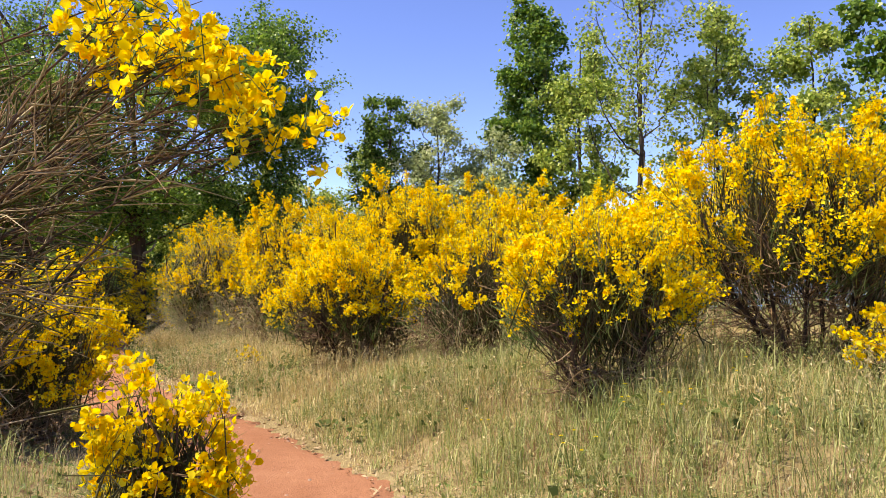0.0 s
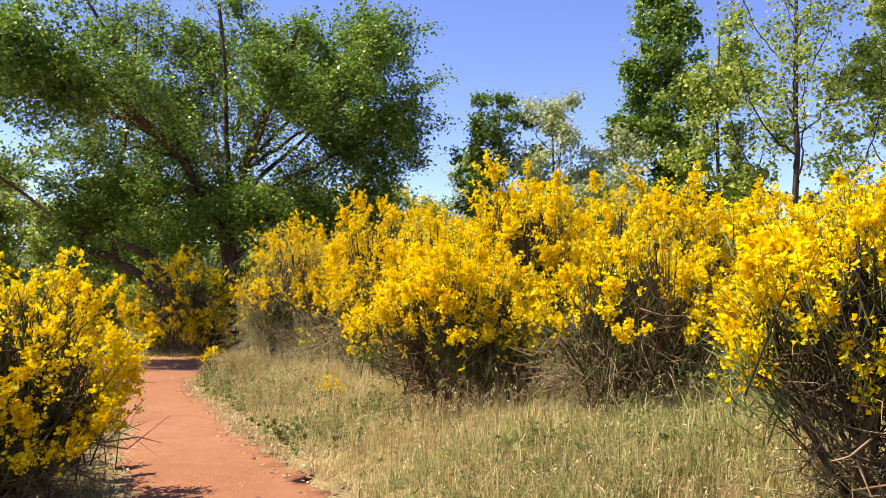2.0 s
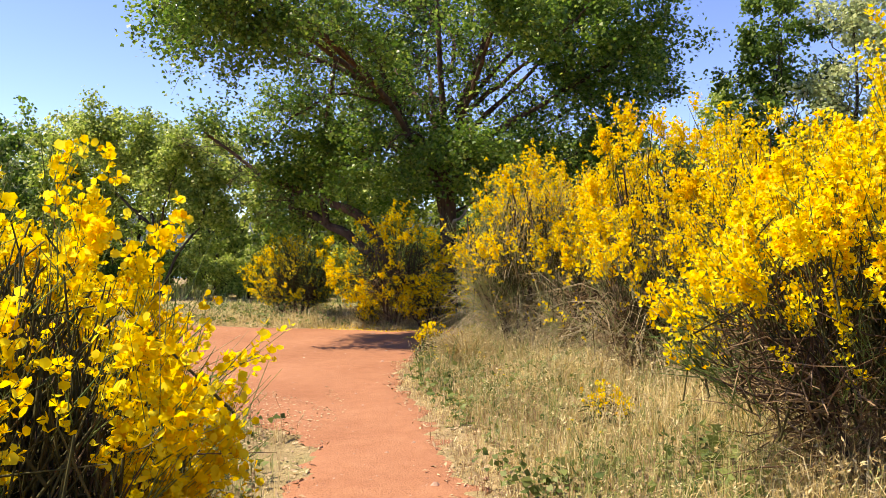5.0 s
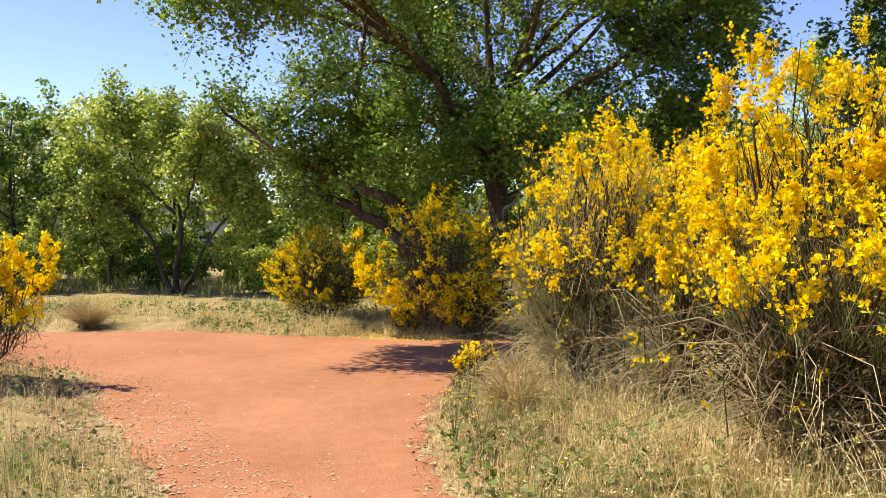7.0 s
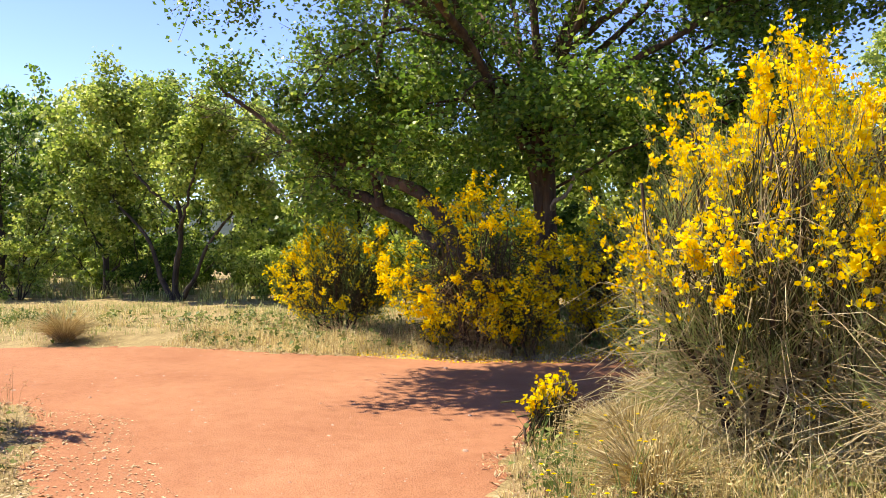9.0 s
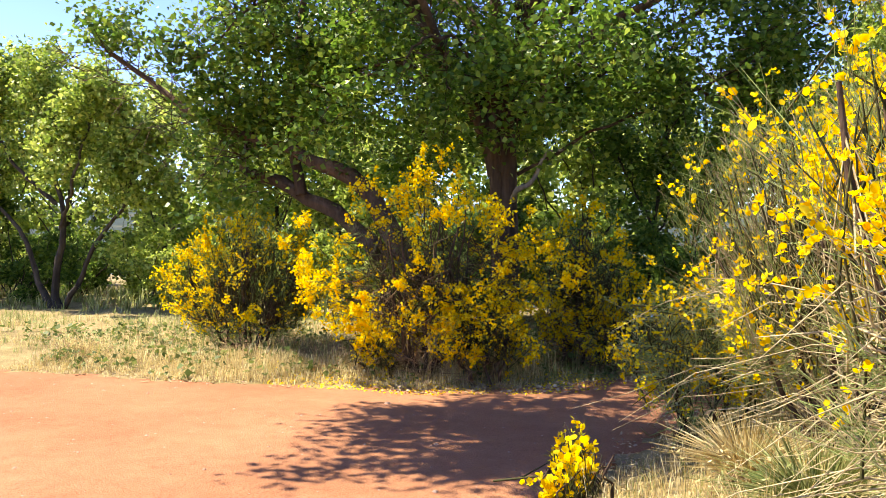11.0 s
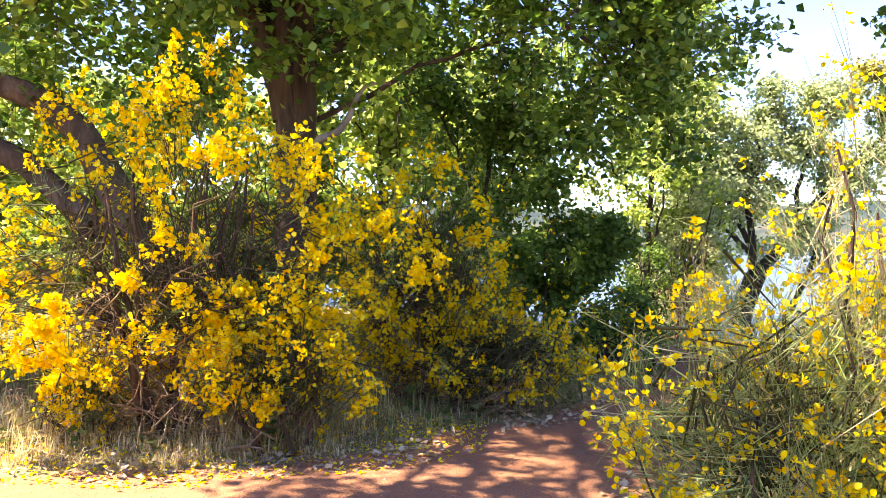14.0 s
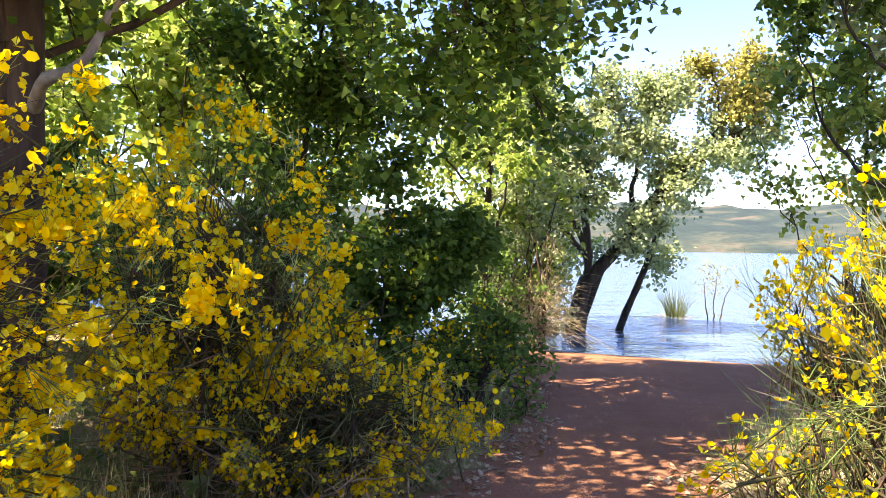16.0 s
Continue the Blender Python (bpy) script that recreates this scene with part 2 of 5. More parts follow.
# the same flower seen close: folded standard of two lobes, two wings
FLOWER_FINE = np.array([(0, 0, 0), (0.42, 0.0, 0.22), (0.50, 0.14, 0.66), (0, 0.30, 0.92), (-0.50, 0.14, 0.66), (-0.42, 0.0, 0.22),
                        (0.40, -0.48, 0.02), (0.06, -0.80, 0.36), (-0.40, -0.48, 0.02), (-0.06, -0.80, 0.36)], float)
FLOWER_FINE_F = [np.array([(0, 1, 2, 3), (0, 3, 4, 5)]), np.array([(0, 6, 7), (0, 9, 8)])]
# a pea flower: raised standard, two wings, keel
FLOWER = np.array([(0, 0, 0), (0.52, 0.10, 0.42), (0, 0.32, 0.95), (-0.52, 0.10, 0.42),
                   (0.44, -0.74, 0.20), (0.05, -0.85, 0.42), (-0.44, -0.74, 0.20)], float)
FLOWER_F = [np.array([(0, 1, 2, 3)]), np.array([(0, 6, 4)])]
LEAF = np.array([(0, 0, 0), (0.47, 0.36, 0.12), (0, 1.0, -0.05), (-0.47, 0.36, 0.12)], float)
LEAF_F = [np.array([(0, 1, 2, 3)])]
NARROW = np.array([(0, 0, 0), (0.16, 0.45, 0.05), (0, 1.0, -0.05), (-0.16, 0.45, 0.05)], float)


# ---- the plan ----
RIGHT_EDGE = [(0.75, -4), (0.65, 1), (0.30, 4), (-0.62, 6.84), (-1.75, 8.7), (-3.4, 11.05), (-4.9, 13.6), (-5.75, 14.7), (-6.2, 15.6),
              (-6.65, 16.7), (-6.75, 18), (-6.5, 19.5), (-6.3, 20.9), (-5.2, 22.8), (-3.85, 24.8), (-1.9, 27.0), (1.5, 27.8), (1.5, 29.5)]
LEFT_EDGE = [(-4.2, 33), (-4.5, 29.8), (-4.8, 28.4), (-5.6, 25.4), (-5.95, 24.6), (-6.5, 23.6), (-7.0, 22.9), (-8.15, 21.7), (-9.15, 21.35), (-11.4, 20.8),
             (-14.6, 20.7), (-17.1, 19.3), (-34, 18.6), (-34, 16.9), (-13.8, 16.6), (-11.7, 16.4), (-8.9, 14.4), (-7.0, 13.1), (-5.3, 12.0),
             (-4.45, 10.3), (-3.2, 8.3), (-1.95, 6), (-1.25, 4), (-1.05, 1), (-1.0, -4)]
TRACK = np.array(RIGHT_EDGE + LEFT_EDGE, float)


def track_gap(x, y):
    """Distance from the edge of the bare track: negative on it."""
    P = np.stack([np.asarray(x, float), np.asarray(y, float)], -1)
    best = np.full(P.shape[:-1], 1e9)
    inside = np.zeros(P.shape[:-1], bool)
    for a, b in zip(TRACK, np.roll(TRACK, -1, 0)):
        ab = b - a
        t = np.clip(((P - a) @ ab) / (ab @ ab), 0, 1)
        best = np.minimum(best, np.linalg.norm(P - a - t[..., None] * ab, axis=-1))
        cross = (a[1] > P[..., 1]) != (b[1] > P[..., 1])
        dy = b[1] - a[1] if abs(b[1] - a[1]) > 1e-9 else 1e-9
        inside ^= cross & (P[..., 0] < ab[0] * (P[..., 1] - a[1]) / dy + a[0])
    return np.where(inside, -best, best)


def waver(x, y, f, seed=0.0):
    """Cheap smooth unevenness between -1 and 1."""
    return (np.sin(f * (x + 0.37 * y) + seed) + np.sin(f * 1.9 * (0.41 * x - y) + 2.1 + seed) + np.sin(f * 3.3 * (0.8 * x + 0.6 * y) + 4 + seed) * 0.6) / 2.6


WATER_Z = -0.15
EDGE_Y = np.array([p[1] for p in RIGHT_EDGE[:16]])
EDGE_X = np.array([p[0] for p in RIGHT_EDGE[:16]])


def shore(x):
    return 28.5 + 0.72 * np.logaddexp(0, -(np.asarray(x, float) + 0.9) * 1.5) / 1.5


def step(a, b, v):
    t = np.clip((v - a) / (b - a), 0, 1)
    return t * t * (3 - 2 * t)


def height(x, y):
    x, y = np.asarray(x, float), np.asarray(y, float)
    d = track_gap(x, y)
    side = step(-0.3, 0.3, x - np.interp(y, EDGE_Y, EDGE_X)) * (1 - step(23, 26, y))
    land = side * ((0.66 - 0.26 * step(7.5, 11.0, y)) * step(0.05, 1.9, d) + 0.45 * step(2, 9, d)) + (1 - side) * (0.10 * step(0.05, 1.2, d) + 0.05 * step(1, 8, d))
    land = land + 0.03 * waver(x, y, 1.3) * step(-0.2, 1.0, d) + 0.012 * waver(x, y, 2.1, 1.0)
    s = y - shore(x)
    return np.minimum(land, np.maximum(WATER_Z - 0.09 * s, -2.5))


def h1(x, y):
    return float(height(np.array([x]), np.array([y]))[0])


def grid(xs, ys, lift=0.0):
    X, Y = np.meshgrid(xs, ys)
    V = np.stack([X, Y, height(X, Y) + lift], -1).reshape(-1, 3)
    nx = len(xs)
    i = (np.arange(len(ys) - 1)[:, None] * nx + np.arange(nx - 1)[None]).ravel()
    return V, np.stack([i, i + 1, i + nx + 1, i + nx], -1)


def spread(lo, hi, fine, far):
    ext = np.array([0.8, 1.8, 3.5, 7, 14, 30, 70, 180, 450, 1100, far])
    return np.concatenate([lo - ext[::-1], np.arange(lo, hi, fine), hi + ext])


V, F = grid(spread(-34, 12, 0.25, 3000), spread(-6, 36, 0.25, 3000))
tagged(new("ground", mesh_of("ground", V, [F], M_GROUND, True)), "dry turf and soil sloping to the lake shore", "ground", kind="structure")

xs, ys = np.arange(-34, 3, 0.11), np.arange(-4, 33, 0.11)
V, F = grid(xs, ys, 0.014)
mid = V[F].mean(1)


def worn(x, y):
    return track_gap(x, y) + 0.10 * waver(x, y, 5.0) + 0.05 * waver(x, y, 15.0)


F = F[worn(mid[:, 0], mid[:, 1]) < 0]
used, inv = np.unique(F, return_inverse=True)
rim = V[used]
e = worn(rim[:, 0], rim[:, 1])
gx, gy = (worn(rim[:, 0] + 0.02, rim[:, 1]) - e) / 0.02, (worn(rim[:, 0], rim[:, 1] + 0.02) - e) / 0.02
push = np.where(np.abs(e) < 0.11, e, 0) / np.maximum(gx ** 2 + gy ** 2, 0.5)
V[used, 0] -= push * gx
V[used, 1] -= push * gy
V[used, 2] = height(V[used, 0], V[used, 1]) + np.where(e > -0.06, -0.012, 0.014)
tagged(new("track", mesh_of("track", V[used], [inv.reshape(-1, 4)], M_TRACK, True)), "bare red earth track widening to a trodden clearing", "track", kind="structure")

V = np.array([(-900, 20, WATER_Z), (2500, 20, WATER_Z), (2500, 1900, WATER_Z), (-900, 1900, WATER_Z)], float)
tagged(new("water", mesh_of("water", V, [np.array([(0, 1, 2, 3)])], M_WATER)), "calm blue lake reflecting the sky", "lake", kind="structure")


def far_hill(name, dist, low, high, seed, a0, a1):
    A = np.radians(np.linspace(a0, a1, 160))
    rows = []
    for u in np.linspace(0, 1, 14):
        r = dist + u * 700
        crest = low + (high - low) * (0.5 + 0.5 * np.sin(A * 5 + seed) * np.cos(A * 11 + seed * 2))
        z = -3 + crest * (u ** 0.8) + 4 * np.sin(A * 60 + u * 9 + seed) * u + 2.5 * np.sin(A * 160 + u * 23) * u
        rows.append(np.stack([r * np.sin(A), r * np.cos(A), z], -1))
    V = np.array(rows).reshape(-1, 3)
    i = (np.arange(13)[:, None] * 160 + np.arange(159)[None]).ravel()
    ob = new(name, mesh_of(name, V, [np.stack([i, i + 1, i + 161, i + 160], -1)], M_HILL, True))
    return tagged(ob, "far wooded hillside beyond the lake", "hill", kind="structure")


far_hill("backdrop", 1150, 85, 115, 0.7, -70, 110)


# ---- broom shrubs ----
def broom(at, rx, ry, top, low=0.45, stems=8, twigs=1100, flowers=5000, size=0.034, bare=500, pale=0.0, seed=1, side=None, cover=1.0,
          label="broom shrub in full yellow flower over bare brown lower stems", name="broom_shrub", group="broom shrubs", sag=100.0, only=None, sprawl=0, under=1.85, fine=False, dead=None, inner=1.0, shoot=None, floor=0.34, loose=6.5):
    """A broom: arching stems from one base, besoms of fine green twigs, racemes of pea flowers, dry tangle below.
    floor: share of the height below which it hardly flowers; loose: twigs in a besom; sag over 100: a shade form that hangs to the ground.
    low: height of the widest part as a share of the top; pale: share of straw-coloured twigs; side: a bearing that flowers more."""
    rng = np.random.default_rng(seed)
    z0 = h1(*at)
    root = thing(name, (at[0], at[1], z0), label, "shrub", group)
    H = top - z0
    zc = H * low
    lumps = rng.uniform(0, 6.28, (5, 2))
    knobs = int(9 + 6 * (rx + ry))
    ka, kt = rng.uniform(0, 6.28, knobs), np.arccos(rng.uniform(-0.25, 1.0, knobs))
    knob = np.stack([np.sin(kt) * np.cos(ka), np.sin(kt) * np.sin(ka), np.cos(kt)], 0)
    knob_size, knob_wide = rng.uniform(0.12, 0.42, knobs), rng.uniform(0.02, 0.07, knobs)

    def shell(az, th, share):
        way = np.stack([np.sin(th) * np.cos(az), np.sin(th) * np.sin(az), np.cos(th)], -1)
        bulge = 0.84 + 0.10 * np.sin(3 * az + lumps[0, 0]) * np.sin(2.2 * th + lumps[0, 1]) + 0.06 * np.sin(5 * az + lumps[1, 0] + 3 * th)
        bulge = bulge + (np.exp((way @ knob - 1) / knob_wide) * knob_size).max(-1)
        r = share * bulge
        z = np.maximum(zc + (H - zc) * np.cos(th) * r * np.where(th > 1.57, zc / (H - zc) * 1.1, 1), 0.05)
        return np.stack([rx * np.sin(th) * np.cos(az) * r, ry * np.sin(th) * np.sin(az) * r, z], -1)

    # main stems fan out from the foot, dark and crooked
    az = np.linspace(0, 6.28, stems, endpoint=False) + rng.uniform(-0.3, 0.3, stems)
    th = rng.uniform(0.25, 1.45, stems)
    tip = shell(az, th, rng.uniform(0.55, 0.8, stems))
    foot = np.stack([np.cos(az) * 0.10, np.sin(az) * 0.10, np.full(stems, -0.06)], -1) * rng.uniform(0.4, 1.3, (stems, 1))
    foot[:, 2] = -0.06
    u = np.linspace(0, 1, 8)[None, :, None]
    belly = foot * 0.5 + tip * 0.5 + np.stack([np.cos(az) * 0.16, np.sin(az) * 0.16, rng.uniform(-0.14, 0.02, stems) * H], -1)
    S = (1 - u) ** 2 * foot[:, None] + 2 * u * (1 - u) * belly[:, None] + u * u * tip[:, None]
    S[:, 1:] += rng.normal(0, 0.03, S[:, 1:].shape)
    SR = np.linspace(1, 0.3, 8)[None] * rng.uniform(0.011, 0.022, (stems, 1)) * (0.55 + 0.4 * H)
    for i in range(stems):
        Vs, Fs = tubes(S[i:i + 1], SR[i:i + 1], 6)
        part("stem", Vs, [Fs], M_STEM, root, smooth=True)

    # besoms: bundles of fine green twigs that rise and spread from one point in the crown
    rise = max(5, int(twigs / loose))
    az_p = rng.uniform(0, 6.28, rise)
    th_p = np.arccos(rng.uniform(math.cos(min(under, 1.85) if sag <= 100 and floor > 0.1 else under), 1.0, rise))
    deep = 1.0 - np.abs(rng.normal(0, 0.12, rise)) + np.where(rng.random(rise) < 0.15, rng.uniform(0, 0.10, rise), 0)
    p_tip = shell(az_p, th_p, deep)
    heart = np.array([0, 0, zc * 0.7])
    p_way = unit(unit(p_tip - heart) * 0.85 + np.array([0, 0, 0.6 if sag <= 100 else 0.0]) + rng.normal(0, 0.22 if sag <= 100 else 0.5, p_tip.shape))
    p_long = rng.uniform(0.24, 0.48, rise) * (0.55 + 0.16 * H)
    p_foot = p_tip - p_way * p_long[:, None]
    p_foot[:, 2] = np.maximum(p_foot[:, 2], 0.04)

    # side branches carry the besoms from the stems
    pick = np.argmin(((S[:, 5][None] - p_foot[:, None]) ** 2).sum(-1) + rng.uniform(0, 0.15, (rise, stems)), 1)
    uu = rng.uniform(0.35, 0.98, rise)
    kk = np.minimum((uu * 7).astype(int), 6)
    f = (uu * 7 - kk)[:, None]
    b0 = S[pick, kk] * (1 - f) + S[pick, kk + 1] * f
    bm_ = b0 * 0.5 + p_foot * 0.5 + np.array([0, 0, -0.03]) * H + rng.normal(0, 0.05, b0.shape)
    B = np.stack([b0, bm_, p_foot * 0.7 + p_tip * 0.3], 1)
    Vb, Fb = tubes(B, np.array([1, 0.7, 0.25])[None] * rng.uniform(0.003, 0.008, (rise, 1)) * (0.62 if fine else 1.0), 3)
    part("branchwork", Vb, [Fb], dead or M_STEM, root, kind="stuff")

    own = rng.integers(0, rise, twigs)
    grow = unit(p_way[own] + rng.normal(0, 0.30, (twigs, 3)))
    t0 = p_foot[own] + p_way[own] * (p_long[own] * rng.uniform(0.0, 0.5, twigs))[:, None] + rng.normal(0, 0.015, (twigs, 3))
    t2 = t0 + grow * (p_long[own] * rng.uniform(0.4, 0.85, twigs))[:, None]
    t0[:, 2] = np.maximum(t0[:, 2], 0.03)
    t2[:, 2] = np.maximum(t2[:, 2], 0.05)
    TW = np.stack([t0, t2], 1)
    TR = np.array([0.0034, 0.0014])[None] * (0.52 if fine else 0.9) * rng.uniform(0.8, 1.3, (twigs, 1))
    is_pale = rng.random(twigs) < pale
    for mask, mat, nm in ((~is_pale, shoot or M_TWIG, "green_growth"), (is_pale, M_PALE_TWIG, "dry_growth")):
        if mask.sum() > 3:
            Vt, Ft = tubes(TW[mask], TR[mask], 3)
            part(nm, Vt, [Ft], mat, root, kind="stuff")

    # close inner growth, coloured dark to put shade into the heart of the shrub
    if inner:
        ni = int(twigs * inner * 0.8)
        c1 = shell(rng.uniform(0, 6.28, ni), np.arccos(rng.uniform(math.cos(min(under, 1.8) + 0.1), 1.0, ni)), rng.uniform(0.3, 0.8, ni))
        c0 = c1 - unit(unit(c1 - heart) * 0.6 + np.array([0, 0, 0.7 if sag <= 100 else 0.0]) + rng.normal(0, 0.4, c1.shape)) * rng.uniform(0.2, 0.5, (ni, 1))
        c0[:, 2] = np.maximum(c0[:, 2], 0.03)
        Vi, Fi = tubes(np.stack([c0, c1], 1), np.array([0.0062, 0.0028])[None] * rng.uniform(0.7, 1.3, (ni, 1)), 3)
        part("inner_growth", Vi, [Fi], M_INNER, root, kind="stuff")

    # dry tangle below the crown: twigs that leave the stems and cross each other
    if bare:
        nd = int(bare * 0.45)
        k = rng.integers(0, stems, nd)
        w = rng.uniform(0.02, 0.72, nd) * 6.999
        a = w.astype(int)
        d0 = S[k, a] + (S[k, a + 1] - S[k, a]) * (w - a)[:, None] + rng.normal(0, 0.10, (nd, 3)) * np.array([rx, ry, 0.5])
        aa = az[k] + rng.normal(0, 1.3, nd)
        way = unit(np.stack([np.cos(aa), np.sin(aa), rng.normal(0.12, 0.5, nd)], -1) + rng.normal(0, 0.3, (nd, 3)))
        d2 = d0 + way * rng.uniform(0.18, 0.62, (nd, 1)) * min(1.0, 0.45 * (rx + ry))
        d0[:, 2], d2[:, 2] = np.maximum(d0[:, 2], 0.02), np.maximum(d2[:, 2], 0.03)
        d1 = (d0 + d2) / 2 + rng.normal(0, 0.055, d0.shape)
        Vd, Fd = tubes(np.stack([d0, d1, d2], 1), np.array([0.0050, 0.0038, 0.0014])[None] * rng.uniform(0.6, 1.4, (nd, 1)), 3)
        part("dead_growth", Vd, [Fd], dead or M_DRY_TWIG, root, kind="stuff")

    # long bleached twigs arching out and down
    if sprawl:
        a = rng.uniform(0, 6.28, sprawl)
        e0 = np.stack([np.cos(a) * rx * 0.35, np.sin(a) * ry * 0.35, rng.uniform(0.10, 0.42, sprawl) * H], -1)
        ln = rng.uniform(0.3, 0.85, (sprawl, 1))
        way = np.stack([np.cos(a), np.sin(a), rng.normal(-0.05, 0.32, sprawl)], -1) + rng.normal(0, 0.25, (sprawl, 3))
        e3 = e0 + way * ln
        e3[:, 2] = np.maximum(e3[:, 2] - 0.25 * ln[:, 0], 0.05)
        e1 = e0 * 0.67 + e3 * 0.33 + np.array([0, 0, 0.12]) * ln + rng.normal(0, 0.06, e0.shape)
        e2 = e0 * 0.33 + e3 * 0.67 + np.array([0, 0, 0.10]) * ln + rng.normal(0, 0.045, e0.shape)
        Ve, Fe = tubes(np.stack([e0, e1, e2, e3], 1), np.array([0.0034, 0.0028, 0.002, 0.001])[None] * rng.uniform(0.7, 1.3, (sprawl, 1)), 3)
        part("bleached_growth", Ve, [Fe], M_PALE_TWIG, root, "long bleached dead twigs", kind="stuff")

    # racemes: flowers in twos and threes along the outer part of the twigs, whole besoms flowering more or less
    if flowers:
        up = t2[:, 2] / H
        lush = rng.gamma(1.8, 1.0, rise)
        patch = 0.5 + 0.5 * np.sin(3 * az_p + lumps[3, 0]) * np.sin(6 * p_tip[:, 2] / H + lumps[3, 1])
        lush = lush * (1 - (1 - cover) * (patch < 0.55)) * np.clip((deep - 0.62) * 3.2, 0.05, 1.0)
        want = lush[own] * rng.gamma(1.2, 1.0, twigs) * (np.clip((up - floor) * 4.0, 0.008, 1.0) if sag <= 100 else 1.0)
        if side is not None:
            want = want * np.clip(0.8 + 0.45 * np.cos(az_p[own] - side), 0.2, 1.2)
        if only is not None:
            want = want * only(t2)
        per = 3
        nk = max(2, int(flowers * 0.80) // per)
        which = rng.choice(twigs, nk, p=want / want.sum())
        uu = rng.uniform(0.15 if sag <= 100 else 0.3, 1.05, nk)[:, None]
        at_f = np.repeat(t0[which] * (1 - uu) + uu * t2[which], per, 0) + rng.normal(0, (0.62 if sag <= 100 else 0.75) * size, (nk * per, 3))
        face = unit(at_f - np.array([0, 0, zc * 0.6])) * 0.7 + rng.normal(0, 0.6, at_f.shape) + np.array([0, 0, 0.25])
        Vf, Ff = stamp(FLOWER_FINE if fine else FLOWER, FLOWER_FINE_F if fine else FLOWER_F, at_f, frames_for(rng, face), size * rng.uniform(0.7, 1.25, nk * per))
        part("blossom", Vf, Ff, M_PETAL, root, "bright yellow pea flowers", kind="stuff")
    return root


GREY = "broom shrub with grey dry twigs below and yellow flowers on top"
# beside the start of the track
def leaning_broom(at, seed):
    """An old broom whose stems all arch over to one side: bare for most of their length, flowers at the outer tips."""
    rng = np.random.default_rng(seed)
    root = thing("broom_shrub", (at[0], at[1], h1(*at)), "tall leaning broom with bare grey branches and flowering tips", "shrub", "broom shrubs")
    n = 26
    u = np.concatenate([np.linspace(0, 1, 15), np.linspace(-0.75, 0.3, 11)])
    tip = np.stack([1.22 + 0.70 * u, rng.normal(0, 0.15, n), 2.46 - 0.50 * np.maximum(u, 0) ** 1.3 + rng.normal(0, 0.08, n)], -1)
    tip[15:, 2] = rng.uniform(1.35, 2.0, 11)
    foot = rng.normal(0, 0.10, (n, 3)) * (1, 1, 0) - (0, 0, 0.06)
    belly = np.stack([rng.uniform(0.05, 0.45, n), rng.normal(0, 0.25, n), rng.uniform(1.2, 2.1, n)], -1)
    belly[15:, 2] -= 0.45
    s = np.linspace(0, 1, 9)[None, :, None]
    S = (1 - s) ** 2 * foot[:, None] + 2 * s * (1 - s) * belly[:, None] + s * s * tip[:, None]
    S[:, 1:-1] += rng.normal(0, 0.022, S[:, 1:-1].shape)
    for k in range(n):
        Vs, Fs = tubes(S[k:k + 1], np.linspace(1, 0.22, 9)[None] * rng.uniform(0.009, 0.017), 6)
        part("stem", Vs, [Fs], M_STEM, root, smooth=True)

    def sprays(count, lo, hi, longest, loose, pull):
        k = rng.integers(0, n, count)
        w = rng.uniform(lo, hi, count) * 7.999
        a = w.astype(int)
        p0 = S[k, a] + (S[k, a + 1] - S[k, a]) * (w - a)[:, None]
        d = unit(unit(S[k, a + 1] - S[k, a]) + rng.normal(0, loose, (count, 3)) + pull)
        ln = rng.uniform(0.35, 1.0, (count, 1)) * longest
        p2 = p0 + d * ln - np.array([0, 0, 0.10]) * ln
        p1 = (p0 + p2) / 2 + rng.normal(0, 0.04, p0.shape) * ln + np.array([0, 0, 0.05]) * ln
        return np.stack([p0, p1, p2], 1)

    Q = sprays(420, 0.3, 0.86, 0.48, 0.42, np.array([0.15, 0, -0.1]))
    Vq, Fq = tubes(Q, np.array([0.0042, 0.003, 0.001])[None] * rng.uniform(0.6, 1.3, (420, 1)), 3)
    part("bleached_growth", Vq, [Fq], M_PALE_TWIG, root, "bleached grey dead twigs", kind="stuff")
    Q = sprays(1300, 0.10, 0.95, 0.36, 0.6, np.array([0.0, 0, 0.1]))
    # inner twigs in the dark colour imitate shade among the stems
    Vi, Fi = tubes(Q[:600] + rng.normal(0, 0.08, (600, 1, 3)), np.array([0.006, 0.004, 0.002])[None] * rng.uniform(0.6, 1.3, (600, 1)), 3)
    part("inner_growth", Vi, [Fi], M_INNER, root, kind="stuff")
    Vq, Fq = tubes(Q, np.array([0.0034, 0.0024, 0.001])[None] * rng.uniform(0.6, 1.3, (1300, 1)), 3)
    part("dead_growth", Vq, [Fq], M_DRY_TWIG, root, kind="stuff")
    # flowering shoots hang from the outer tips of the upper stems
    m = 240
    k = rng.integers(0, 15, m)
    p0 = S[k, 8] + rng.normal(0, 0.075, (m, 3)) * (1.2, 1.2, 0.8)
    p1 = p0 + unit(rng.normal(0, 0.5, (m, 3)) + (0.15, 0, 0.25)) * rng.uniform(0.07, 0.2, (m, 1))
    Vq, Fq = tubes(np.stack([p0, p1], 1), np.repeat(np.array([[0.003, 0.0012]]), m, 0), 3)
    part("green_growth", Vq, [Fq], M_TWIG, root, kind="stuff")
    f = 1050
    pick = rng.choice(m, f, p=(lambda g: g / g.sum())(rng.gamma(0.8, 1.0, m)))
    P = p0[pick] + (p1 - p0)[pick] * rng.uniform(0.1, 1.05, (f, 1)) + rng.normal(0, 0.012, (f, 3))
